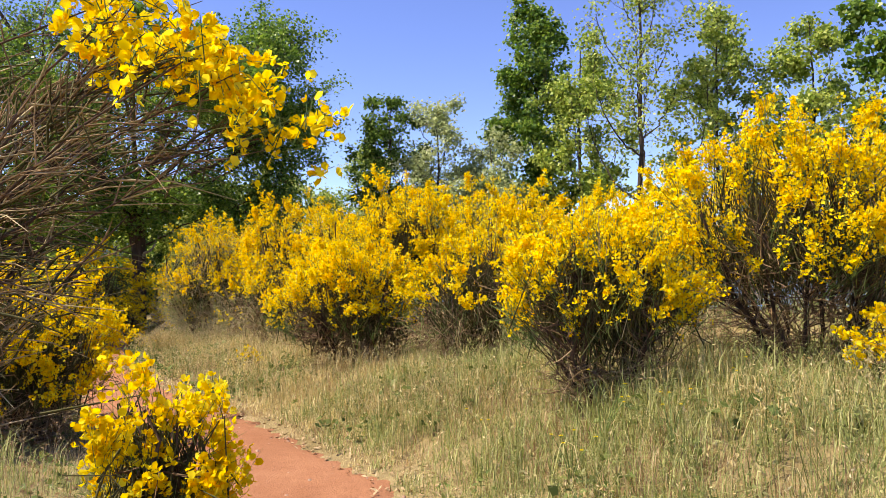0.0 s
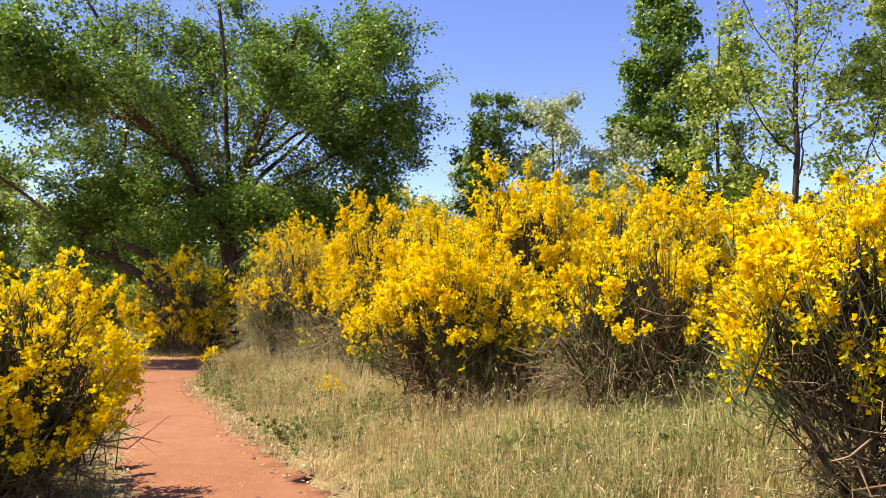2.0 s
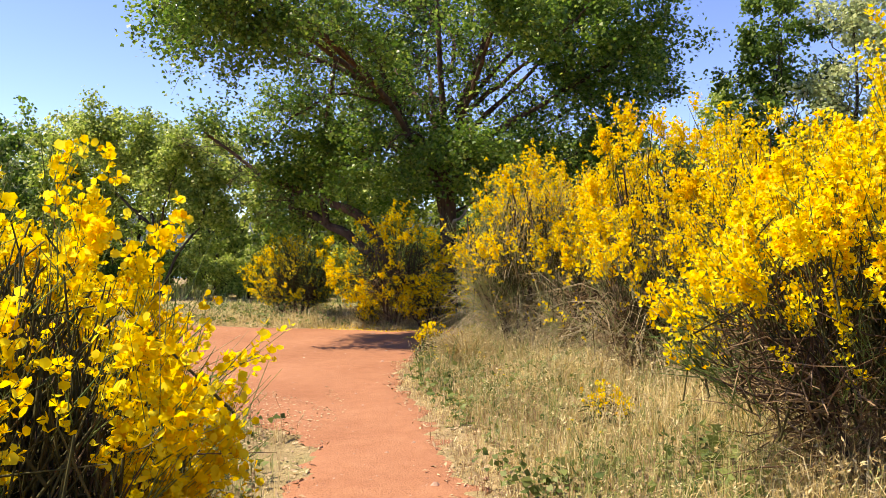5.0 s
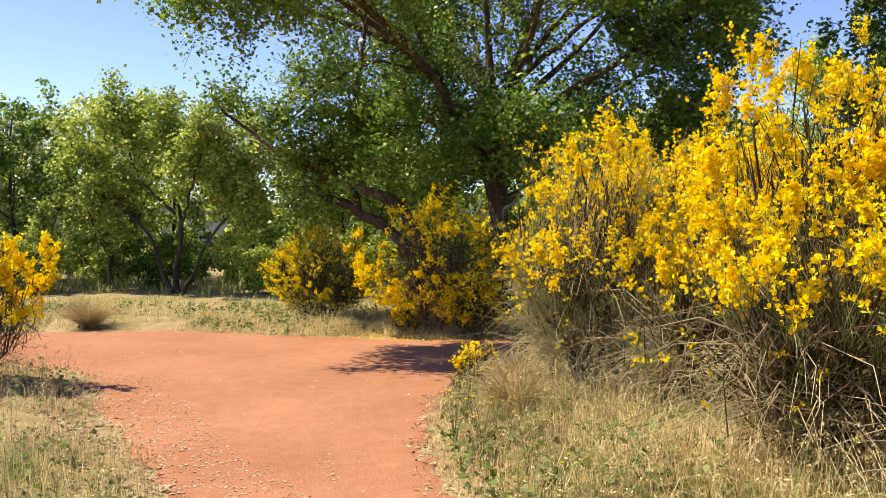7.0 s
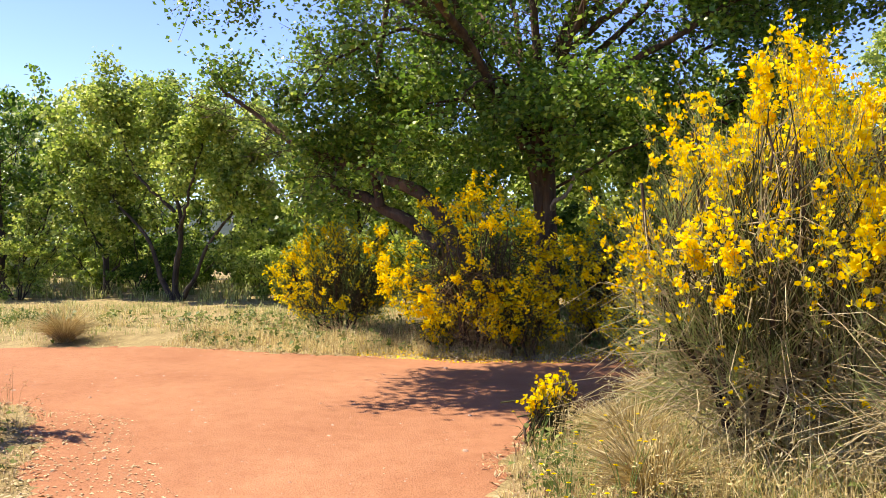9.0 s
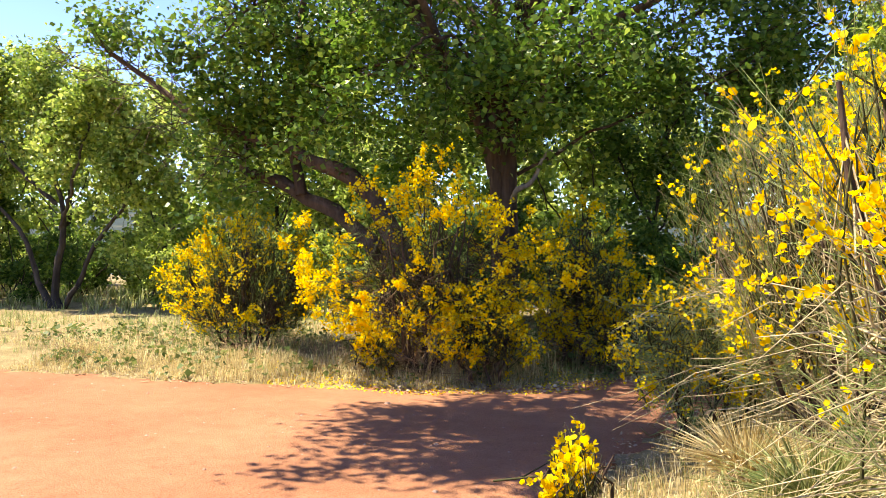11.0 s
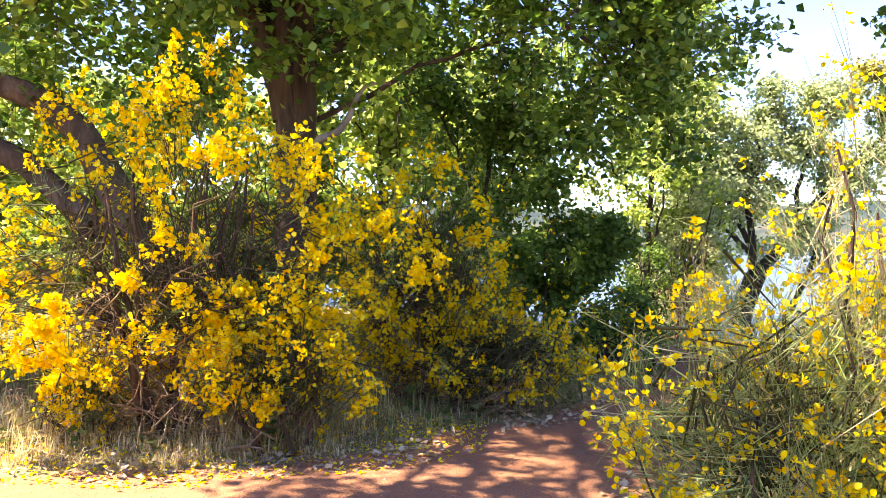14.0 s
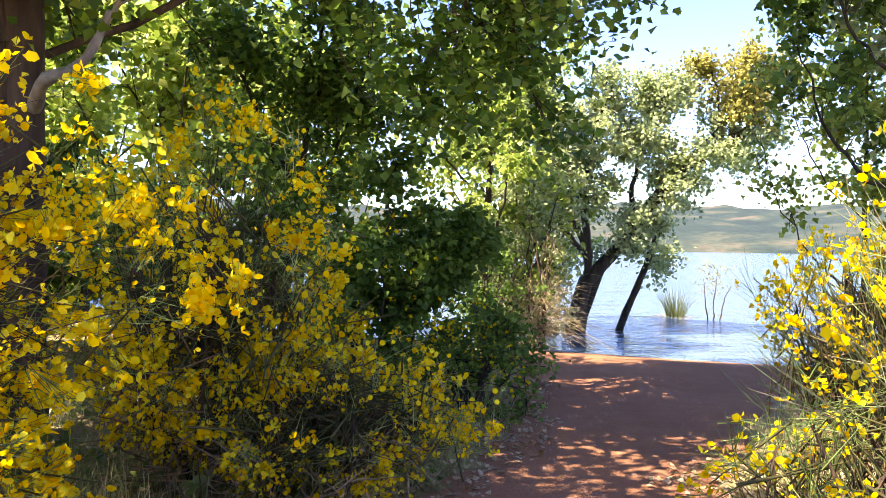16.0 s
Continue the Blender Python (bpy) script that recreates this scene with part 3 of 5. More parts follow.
    Vf, Ff = stamp(FLOWER_FINE, FLOWER_FINE_F, P, frames_for(rng, rng.normal(0, 0.6, P.shape) + (0.1, -0.3, 0.3)), 0.034 * rng.uniform(0.75, 1.3, f))
    part("blossom", Vf, Ff, M_PETAL, root, "bright yellow pea flowers", kind="stuff")
    return root


leaning_broom((-2.75, 3.65), 11)
broom((-1.52, 4.5), 0.42, 0.42, 1.16, 0.5, 7, 480, 1700, 0.034, 500, 0.0, 12, fine=True, label="small young broom in yellow flower at the track edge")
broom((-4.2, 8.15), 1.05, 1.05, 1.75, 0.41, 10, 2800, 18700, 0.026, 2600, 0.05, 13, only=lambda p: (p[:, 2] > 0.35) + 0.3, fine=True, floor=0.15)
broom((-5.6, 9.3), 1.1, 1.1, 1.85, 0.40, 8, 827, 9000, 0.034, 615, 0.0, 14)
broom((-12.0, 15.1), 1.0, 0.85, 2.0, 0.40, 8, 827, 8400, 0.036, 562, 0.0, 16)
# bank, first rank
broom((1.0, 6.95), 0.85, 0.8, 2.15, 0.48, 10, 1900, 15992, 0.024, 1200, 0.05, 21, inner=0.6, under=2.1)
broom((2.75, 7.3), 1.25, 1.1, 2.95, 0.48, 11, 2200, 19515, 0.028, 1900, 0.05, 22, inner=0.6, under=2.1)
broom((3.1, 5.9), 0.75, 0.7, 1.45, 0.40, 7, 644, 4400, 0.030, 1031, 0.15, 23, fine=True)
broom((4.9, 8.6), 1.3, 1.2, 3.0, 0.41, 8, 827, 10080, 0.04, 576, 0.0, 24)
broom((-1.4, 11.3), 1.15, 0.95, 2.15, 0.40, 10, 2300, 21076, 0.027, 1950, 0.05, 25, under=2.1, inner=0.45)
broom((-0.75, 12.4), 0.85, 0.85, 3.12, 0.48, 9, 1104, 13278, 0.029, 871, 0.0, 26)
broom((0.75, 12.5), 1.25, 1.0, 2.95, 0.44, 9, 1600, 15831, 0.03, 1167, 0.1, 27, under=2.1)
broom((2.5, 11.2), 1.1, 1.0, 2.6, 0.41, 8, 827, 11256, 0.033, 773, 0.0, 28)
# bank, along the clearing
broom((-1.75, 13.7), 0.95, 0.9, 2.75, 0.46, 9, 1500, 12144, 0.028, 1000, 0.1, 31, inner=0.5, under=2.1)
broom((-2.75, 15.2), 1.15, 1.1, 3.15, 0.48, 10, 1700, 14375, 0.027, 1200, 0.2, 32, dead=M_DRY_TWIG, inner=0.45, loose=10, only=lambda p: (p[:, 2] > 0.8) + 0.08, under=2.1, sprawl=260, fine=True, label=GREY)
broom((-4.75, 16.1), 1.0, 1.0, 2.75, 0.42, 11, 4600, 9000, 0.026, 1300, 0.25, 33, inner=0.25, loose=9, floor=0.09, dead=M_PALE_TWIG, shoot=M_SHOOT, sprawl=260, only=lambda p: (p[:, 2] > 1.0) + 0.05, under=2.35, fine=True, cover=0.6, label=GREY)
broom((-4.3, 17.8), 1.25, 1.0, 3.0, 0.46, 9, 1196, 13000, 0.032, 747, 0.3, 34, label=GREY)
broom((-5.25, 18.6), 1.0, 0.95, 2.75, 0.46, 10, 4600, 2600, 0.027, 700, 0.25, 35, shoot=M_SHOOT, inner=0.2, loose=9, floor=0.09, under=2.3, sprawl=50, fine=True, cover=0.5, dead=M_PALE_TWIG, label="broom with pale straw-green twigs and few yellow flowers")
broom((-6.1, 19.75), 0.70, 0.60, 1.40, 0.45, 6, 2100, 2100, 0.024, 60, 0.1, 36, fine=True, shoot=M_SHOOT, dead=M_SHOOT, label="low green broom with scattered yellow flowers at the clearing", sag=120, under=2.2, inner=0.12, cover=0.7)
broom((-5.2, 20.65), 0.85, 0.85, 2.45, 0.45, 9, 800, 850, 0.025, 150, 0.3, 37, inner=0, fine=True, shoot=M_SHOOT, dead=M_PALE_TWIG, cover=0.5, label="tall thin broom with sparse flowers near the beach", under=2.1)
broom((-5.55, 21.3), 0.55, 0.6, 1.0, 0.45, 7, 1100, 900, 0.025, 250, 0.0, 38, fine=True, label="low green broom with scattered yellow flowers", sag=120, under=2.2, inner=0.3)
broom((-3.9, 23.2), 0.90, 0.85, 1.75, 0.42, 10, 1900, 3000, 0.027, 900, 0.1, 39, fine=True, inner=0.5)
broom((-4.05, 30.2), 0.55, 0.5, 1.95, 0.6, 8, 80, 0, 0.03, 700, 1.0, 40, dead=M_PALE_TWIG, inner=0, sprawl=320, name="dead_shrub", group="", label="bleached bare dead shrub on the shore")
# low filling shrubs between the large ones
broom((0.25, 9.9), 1.0, 0.95, 2.25, 0.42, 9, 1000, 6240, 0.03, 2400, 0.2, 41, sprawl=140, only=lambda p: (p[:, 2] > 0.85) + 0.10)
broom((1.75, 9.3), 0.95, 0.9, 2.45, 0.45, 8, 900, 7800, 0.032, 1100, 0.1, 42)
broom((4.1, 7.0), 0.9, 0.8, 2.1, 0.42, 8, 900, 5500, 0.036, 1100, 0.1, 43)
broom((-1.8, 12.85), 0.75, 0.8, 2.0, 0.42, 9, 1200, 5400, 0.028, 1200, 0.1, 44, inner=0.5, loose=9, under=2.1, sprawl=120, label=GREY)
broom((-2.9, 14.1), 0.8, 0.75, 2.05, 0.42, 9, 1300, 2600, 0.030, 1100, 0.2, 45, shoot=M_SHOOT, inner=0.5, loose=11, floor=0.09, only=lambda p: (p[:, 2] > 0.95) + 0.06, dead=M_DRY_TWIG, sprawl=260, under=2.1, fine=True, label=GREY)
broom((-3.65, 15.3), 0.8, 0.75, 1.95, 0.42, 9, 1300, 1900, 0.030, 1100, 0.2, 46, shoot=M_SHOOT, inner=0.5, loose=11, floor=0.09, only=lambda p: (p[:, 2] > 0.95) + 0.06, sprawl=300, under=2.1, fine=True, dead=M_DRY_TWIG, label=GREY)
broom((-3.3, 19.6), 1.1, 1.0, 2.4, 0.42, 8, 800, 4200, 0.036, 700, 0.2, 47, label=GREY)
# bank, rear ranks
for i, (x, y, r, t, n) in enumerate(((-2.4, 17.9, 1.3, 3.15, 4200), (-0.6, 15.6, 1.4, 3.25, 4600), (1.6, 15.0, 1.4, 3.2, 4600), (3.6, 13.6, 1.4, 3.2, 4600),
                                     (5.6, 12.4, 1.5, 3.3, 4600), (0.4, 18.0, 1.5, 3.75, 4600), (2.9, 17.2, 1.5, 3.5, 4200), (5.4, 16.0, 1.6, 3.6, 4200), (7.4, 11.4, 1.5, 3.4, 4000))):
    broom((x, y), r, r * 0.9, t, 0.45, 8, 700, int(n * 1.15), 0.046, 200, 0.05, 50 + i, inner=0.5)
# round the big tree
broom((-9.35, 22.05), 1.55, 1.0, 2.5, 0.40, 12, 2600, 12500, 0.031, 1300, 0.0, 61, inner=0.25, under=2.55, fine=True, cover=0.9, sag=140, label="sprawling broom with yellow flowers in the shade of the poplar")
broom((-8.55, 21.85), 0.68, 0.55, 1.15, 0.45, 7, 1000, 2300, 0.030, 150, 0.0, 65, inner=0.25, under=2.3, fine=True, sag=140, label="low broom lobe with yellow flowers hanging to the track edge")
broom((-9.85, 21.85), 0.36, 0.34, 0.85, 0.45, 5, 420, 900, 0.030, 60, 0.0, 66, inner=0.25, under=2.3, fine=True, sag=140, label="low broom lobe with yellow flowers hanging to the grass")
broom((-12.3, 22.8), 1.25, 0.95, 2.1, 0.40, 10, 3400, 9200, 0.030, 250, 0.0, 62, side=3.0, inner=0.25, under=2.5, floor=0.05, label="rounded green broom flowering on its sunny flank")
broom((-7.78, 23.45), 0.92, 0.75, 2.15, 0.42, 9, 1700, 5000, 0.030, 1031, 0.0, 63, under=2.5, shoot=M_SHOOT, inner=0.3, fine=True, sag=120, label="broom with yellow flowers in the shade of the poplar")
broom((-7.2, 23.3), 0.92, 0.5, 0.98, 0.40, 8, 2300, 3900, 0.027, 768, 0.0, 64, under=2.5, shoot=M_SHOOT, inner=0.25, fine=True, sag=140, label="low broom with yellow flowers beside the shore track")


# ---- trees ----
def tree(name, at, limbs, label, bark, leaf, leaves, leaf_size, spray=0.55, subs=9, shape=LEAF, seed=1, group="", reach=1.5, droop=0.1, thick=1.0, loose=0.22, bare_low=0.35, twig_rise=0.4, keep=None):
    """A tree from its main limbs: lists of points with the radii at foot and tip. Side branches and leaf sprays grow from them."""
    rng = np.random.default_rng(seed)
    base = np.array([at[0], at[1], h1(*at)])
    root = thing(name, base, label, "tree", group)
    tips = []
    sub_lines, sub_r = [], []
    for i, (pts, r0, r1, *bare) in enumerate(limbs):
        from_ = bare[0] if bare else bare_low
        line = smooth_line(pts, 16) - base
        line[2:-1] += rng.normal(0, 0.02, line[2:-1].shape)
        rad = (r0 + (r1 - r0) * np.linspace(0, 1, 16) ** 0.8) * (1 + 0.06 * rng.normal(size=16)) * thick
        if i == 0:
            rad[0] *= 1.45
        ns = 20 if r0 > 0.1 else 6
        Vl, Fl = tubes(line[None], rad[None], ns)
        # furrowed bark: ridges that run along the limb and break up
        ridge = np.tile(rng.normal(0, 0.07 if r0 > 0.1 else 0.02, ns), 16) + rng.normal(0, 0.035, 16 * ns)
        core = np.repeat(line, ns, 0)
        Vl = core + (Vl - core) * (1 + ridge)[:, None]
        part("trunk" if i == 0 else "limb", Vl, [Fl], bark, root, smooth=True)
        seg = np.linalg.norm(line[-1] - line[0])
        n = max(3, int(subs * seg / 3))
        for u in rng.uniform(from_, 1.0, n):
            k = min(int(u * 15), 14)
            p0 = line[k] + (line[k + 1] - line[k]) * (u * 15 - k)
            d = unit(line[k + 1] - line[k] + rng.normal(0, 0.75, 3) * np.linalg.norm(line[k + 1] - line[k]) * 1.6 + np.array([0, 0, twig_rise * np.linalg.norm(line[k + 1] - line[k])]))
            ln = reach * rng.uniform(0.5, 1.15) * (1.1 - 0.45 * u)
            q = p0 + d * ln
            m = (p0 + q) / 2 + rng.normal(0, 0.08 * ln, 3)
            q = q + np.array([0, 0, -droop * ln])
            sub_lines.append(np.stack([p0, (p0 + m) / 2 + rng.normal(0, 0.02, 3), m, q]))
            sub_r.append(np.linspace(1, 0.3, 4) * max(0.012, 0.28 * rad[k]) * 0.6)
            tips += [(m, q)] * 2
        tips += [(line[-3], line[-1])] * 3
    sl, sr = np.array(sub_lines), np.array(sub_r)
    # second order twigs
    k2 = len(sl) * 3
    pk = rng.integers(0, len(sl), k2)
    u = rng.uniform(0.35, 1, (k2, 1))
    a = sl[pk, 1] * (1 - u) + sl[pk, 3] * u
    d = unit(unit(sl[pk, 3] - sl[pk, 0]) + rng.normal(0, 0.7, (k2, 3)) + np.array([0, 0, twig_rise * 0.4]))
    b = a + d * rng.uniform(0.3, 0.75, (k2, 1)) * reach * 0.6
    tw = np.stack([a, b - np.array([0, 0, droop * 0.3])], 1)
    V1, F1 = tubes(sl, sr, 4)
    V2, F2 = tubes(tw, np.repeat(np.array([[0.008, 0.003]]), k2, 0), 3)
    part("branchwork", np.concatenate([V1, V2]), [np.concatenate([F1, F2 + len(V1)])], bark, root, kind="stuff")
    # leaf sprays hang about the twigs
    ends = np.concatenate([np.array([t[1] for t in tips]), tw[:, 1], tw[:, 1], tw.mean(1)])
    if leaves:
        w = rng.gamma(0.8, 1.0, len(ends))
        which = rng.choice(len(ends), leaves, p=w / w.sum())
        off = unit(rng.normal(0, 1, (leaves, 3))) * rng.random((leaves, 1)) ** 0.5 * 1.7 * loose * np.array([1, 1, 0.75])
        at_l = ends[which] + off * (0.35 + spray * rng.random((leaves, 1)))
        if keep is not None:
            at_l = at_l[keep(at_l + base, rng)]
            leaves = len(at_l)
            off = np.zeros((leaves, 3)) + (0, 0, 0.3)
        normal = rng.normal(0, 0.7, (leaves, 3)) + np.array([0, 0, 0.55]) + unit(off) * 0.4
        Vl, Fl = stamp(shape, LEAF_F, at_l, frames_for(rng, normal), leaf_size * rng.uniform(0.65, 1.3, leaves))
        part("crown", Vl, Fl, leaf, root, kind="stuff")
    return root


# the big poplar: several stems from one stool, two boughs leaning over the clearing
BIG = [
    ([(-9.22, 24.55, -0.1), (-9.26, 24.55, 2.2), (-9.30, 24.55, 3.4), (-9.28, 24.55, 4.3), (-9.4, 24.6, 7.0), (-9.6, 24.4, 9.6)], 0.125, 0.05),
    ([(-9.06, 24.6, -0.1), (-9.09, 24.6, 2.2), (-9.10, 24.6, 3.4), (-8.98, 24.6, 4.3), (-8.3, 24.7, 6.5), (-7.4, 24.8, 9.0)], 0.155, 0.05),
    ([(-9.26, 24.6, 2.6), (-9.48, 24.58, 3.3), (-10.0, 24.5, 4.15), (-10.4, 24.4, 5.0), (-11.1, 24.2, 5.7), (-12.3, 23.8, 6.4), (-14.0, 23.0, 7.0), (-15.4, 21.7, 7.4)], 0.17, 0.03),
    ([(-9.0, 22.95, -0.1), (-9.5, 22.8, 0.8), (-10.1, 23.1, 1.5), (-10.8, 23.3, 2.4), (-11.4, 23.3, 2.72), (-12.3, 23.3, 3.08), (-13.6, 23.3, 3.53), (-15.2, 23.2, 4.6)], 0.19, 0.03, 0.72),
    ([(-10.5, 23.25, 1.45), (-10.97, 23.6, 1.72), (-11.6, 23.6, 2.14), (-12.3, 23.6, 2.48), (-12.9, 23.6, 2.7), (-12.96, 23.6, 3.05)], 0.13, 0.07, 0.9),
    ([(-11.9, 23.5, 2.3), (-12.05, 23.5, 3.3), (-12.0, 23.5, 4.4), (-11.6, 23.4, 6.2), (-11.4, 23.2, 8.6)], 0.09, 0.03),
    ([(-8.95, 24.6, 3.9), (-7.9, 24.9, 4.6), (-6.6, 25.1, 5.3), (-5.3, 25.2, 6.0), (-4.2, 25.2, 6.8)], 0.09, 0.02),
    ([(-9.0, 24.6, 4.4), (-8.2, 23.8, 5.4), (-7.4, 22.6, 6.2), (-6.8, 21.4, 6.7)], 0.08, 0.02),
    ([(-9.8, 24.5, 3.8), (-9.9, 22.9, 5.0), (-10.4, 21.2, 5.9), (-10.8, 20.2, 6.3)], 0.08, 0.02),
    ([(-10.5, 24.4, 5.1), (-11.1, 22.4, 6.1), (-11.9, 20.5, 6.6), (-12.5, 19.4, 6.9)], 0.08, 0.02),
    ([(-10.4, 24.4, 5.0), (-10.8, 23.6, 6.6), (-11.8, 22.2, 8.4), (-12.6, 22.0, 9.6)], 0.08, 0.03),
    ([(-8.6, 24.65, 5.3), (-7.3, 25.4, 7.0), (-6.0, 25.8, 8.2), (-5.0, 26.0, 9.0)], 0.07, 0.02),
    ([(-13.0, 23.0, 6.5), (-14.2, 22.4, 7.8), (-15.3, 22.0, 8.8)], 0.04, 0.02),
    ([(-9.0, 24.7, 2.6), (-7.7, 25.0, 3.3), (-6.2, 25.3, 3.9), (-4.7, 25.3, 4.7)], 0.032, 0.012),
    ([(-8.9, 24.8, 3.3), (-7.6, 26.2, 4.6), (-6.3, 27.2, 5.6), (-5.3, 27.8, 6.6)], 0.06, 0.02),
    ([(-9.4, 24.8, 3.6), (-10.6, 26.2, 4.8), (-11.6, 27.2, 6.0), (-12.4, 27.8, 7.4)], 0.07, 0.02),
    ([(-8.7, 24.65, 5.0), (-7.2, 24.4, 5.9), (-5.9, 24.2, 6.8), (-4.9, 24.0, 7.8)], 0.06, 0.02),
    ([(-9.4, 24.7, 4.0), (-10.2, 26.0, 5.6), (-10.8, 27.0, 7.2), (-11.0, 27.4, 9.0)], 0.08, 0.02),
    ([(-9.4, 24.7, 4.5), (-11.2, 26.2, 6.4), (-13.0, 26.9, 7.6), (-14.6, 27.0, 8.4)], 0.08, 0.02),
    ([(-9.3, 24.7, 3.4), (-11.5, 26.2, 4.6), (-13.6, 26.8, 5.4), (-15.5, 26.8, 6.0)], 0.07, 0.02),
    ([(-9.0, 24.7, 5.0), (-8.6, 26.0, 7.0), (-8.4, 26.8, 9.0)], 0.07, 0.02),
    ([(-9.0, 24.7, 4.2), (-7.6, 26.3, 6.2), (-6.6, 27.0, 8.0), (-6.2, 27.3, 9.4)], 0.07, 0.02),
    ([(-9.0, 24.7, 3.4), (-8.6, 26.2, 4.4), (-8.3, 27.3, 5.2)], 0.06, 0.02),
    ([(-9.1, 24.7, 6.0), (-9.8, 26.2, 7.5), (-12.2, 27.0, 9.2), (-13.6, 27.2, 10.0)], 0.06, 0.02),
    # low leafy sprays in front of the stems, and the bough that shades the track
    ([(-9.3, 24.4, 3.7), (-9.5, 23.6, 4.3), (-9.7, 22.9, 4.2), (-9.8, 22.4, 3.7)], 0.04, 0.012, 0.3),
    ([(-9.6, 24.4, 3.6), (-10.3, 23.8, 4.1), (-10.9, 23.4, 4.0), (-11.2, 23.1, 3.5)], 0.04, 0.012, 0.3),
    ([(-9.0, 24.5, 4.0), (-8.5, 23.9, 4.6), (-8.2, 23.4, 4.5), (-8.0, 23.1, 4.0)], 0.04, 0.012, 0.3),
    ([(-9.8, 24.6, 4.0), (-10.9, 25.0, 4.4), (-11.9, 25.2, 4.2), (-12.6, 25.3, 3.7)], 0.04, 0.012, 0.25),
    ([(-9.6, 24.9, 3.8), (-10.3, 25.8, 4.1), (-11.0, 26.3, 3.8), (-11.5, 26.6, 3.3)], 0.035, 0.012, 0.25),
    ([(-10.8, 24.3, 5.3), (-11.4, 23.4, 5.4), (-12.3, 22.9, 4.9), (-13.0, 22.6, 4.2)], 0.04, 0.012, 0.3),
    ([(-9.9, 22.9, 5.0), (-10.3, 21.2, 5.9), (-10.5, 19.6, 6.3), (-10.6, 18.5, 6.3)], 0.07, 0.02, 0.3),
    ([(-11.1, 22.4, 6.1), (-11.5, 20.8, 6.6), (-11.6, 19.2, 6.6), (-11.8, 18.3, 6.4)], 0.06, 0.02, 0.3),
    ([(-8.3, 24.9, 4.2), (-7.2, 25.4, 4.1), (-6.3, 25.6, 3.7), (-5.8, 25.7, 3.2)], 0.05, 0.015),
]


def thin_for_sun(p, rng):
    """Thins the crown in clumps where its shadow would fall on the brooms and track, to let sun through; the west side
    is opened to fit the camera's view.
    """
    # u, v: where a leaf's shadow lands 1.5 m above the ground
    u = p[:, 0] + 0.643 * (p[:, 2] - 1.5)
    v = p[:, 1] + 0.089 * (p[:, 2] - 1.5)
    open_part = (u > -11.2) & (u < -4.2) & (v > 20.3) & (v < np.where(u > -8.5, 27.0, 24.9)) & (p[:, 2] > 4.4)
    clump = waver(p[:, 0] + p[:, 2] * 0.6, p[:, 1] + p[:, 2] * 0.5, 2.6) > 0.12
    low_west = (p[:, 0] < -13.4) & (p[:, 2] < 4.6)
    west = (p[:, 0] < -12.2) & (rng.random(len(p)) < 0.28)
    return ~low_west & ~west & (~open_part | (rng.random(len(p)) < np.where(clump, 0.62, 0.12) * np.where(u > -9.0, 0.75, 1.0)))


tree("poplar", (-9.25, 24.2), BIG, "large many-stemmed poplar with leaning boughs and glossy green leaves", M_BARK, M_LEAF_POPLAR, 245000, 0.088, 0.75, 24, LEAF, 71, reach=1.55, droop=0.18, loose=0.33, bare_low=0.36, keep=thin_for_sun)
pale_root = thing("bare_branch", (-9.0, 24.5, 2.15), "pale crooked dead branch on the poplar trunk", "branch")
Vp, Fp = tubes((smooth_line([(-9.0, 24.5, 2.22), (-8.84, 24.15, 2.33), (-8.66, 24.1, 2.40), (-8.56, 24.1, 2.52), (-8.46, 24.1, 2.74), (-8.36, 24.1, 2.84), (-8.16, 24.1, 2.85)], 22) - np.array([-9.0, 24.5, 2.15]))[None], (np.linspace(0.046, 0.014, 22) * (1 + 0.12 * np.sin(np.arange(22) * 1.9)))[None], 8)
part("wood", Vp, [Fp], M_PALE_BARK, pale_root, smooth=True)


def upright(x, y, top, lean=0.0, n=6, spread_=1.0, r=0.1, seed=1, low=0.25):
    """Limbs of a tree with one leader and rising side limbs."""
    rng = np.random.default_rng(seed)
    z = h1(x, y)
    H = top - z
    limbs = [([(x, y, z - 0.1), (x + 0.03 * H * lean, y, z + 0.35 * H), (x + 0.05 * H * lean + rng.normal(0, 0.05), y + rng.normal(0, 0.05), z + 0.7 * H), (x + 0.1 * H * lean, y, z + H)], r, r * 0.15)]
    for i in range(n):
        a = i * 2.4 + rng.uniform(-0.4, 0.4)
        u = low + (0.85 - low) * i / n
        p = np.array([x + 0.06 * H * lean * u, y, z + u * H])
        ln = spread_ * (1.15 - 0.75 * u) * rng.uniform(0.8, 1.2)
        d = np.array([math.cos(a), math.sin(a), 0])
        limbs.append(([tuple(p), tuple(p + d * 0.45 * ln + (0, 0, 0.35 * ln)), tuple(p + d * 0.8 * ln + (0, 0, 0.95 * ln)), tuple(p + d * ln + (0, 0, 1.6 * ln))], r * 0.4 * (1.1 - u), r * 0.08))
    return limbs


def simple_tree(x, y, top, label, bark, leaf, leaves, leaf_size, seed, n=7, wide=1.2, r=0.1, reach=0.9, group="", loose=0.22, shape=LEAF, lean=0.0, low=0.25, name="tree", subs=8):
    return tree(name, (x, y), upright(x, y, top, lean, n, wide, r, seed, low), label, bark, leaf, leaves, leaf_size, 0.8, subs, shape, seed, group, reach, 0.08, 1.0, loose)


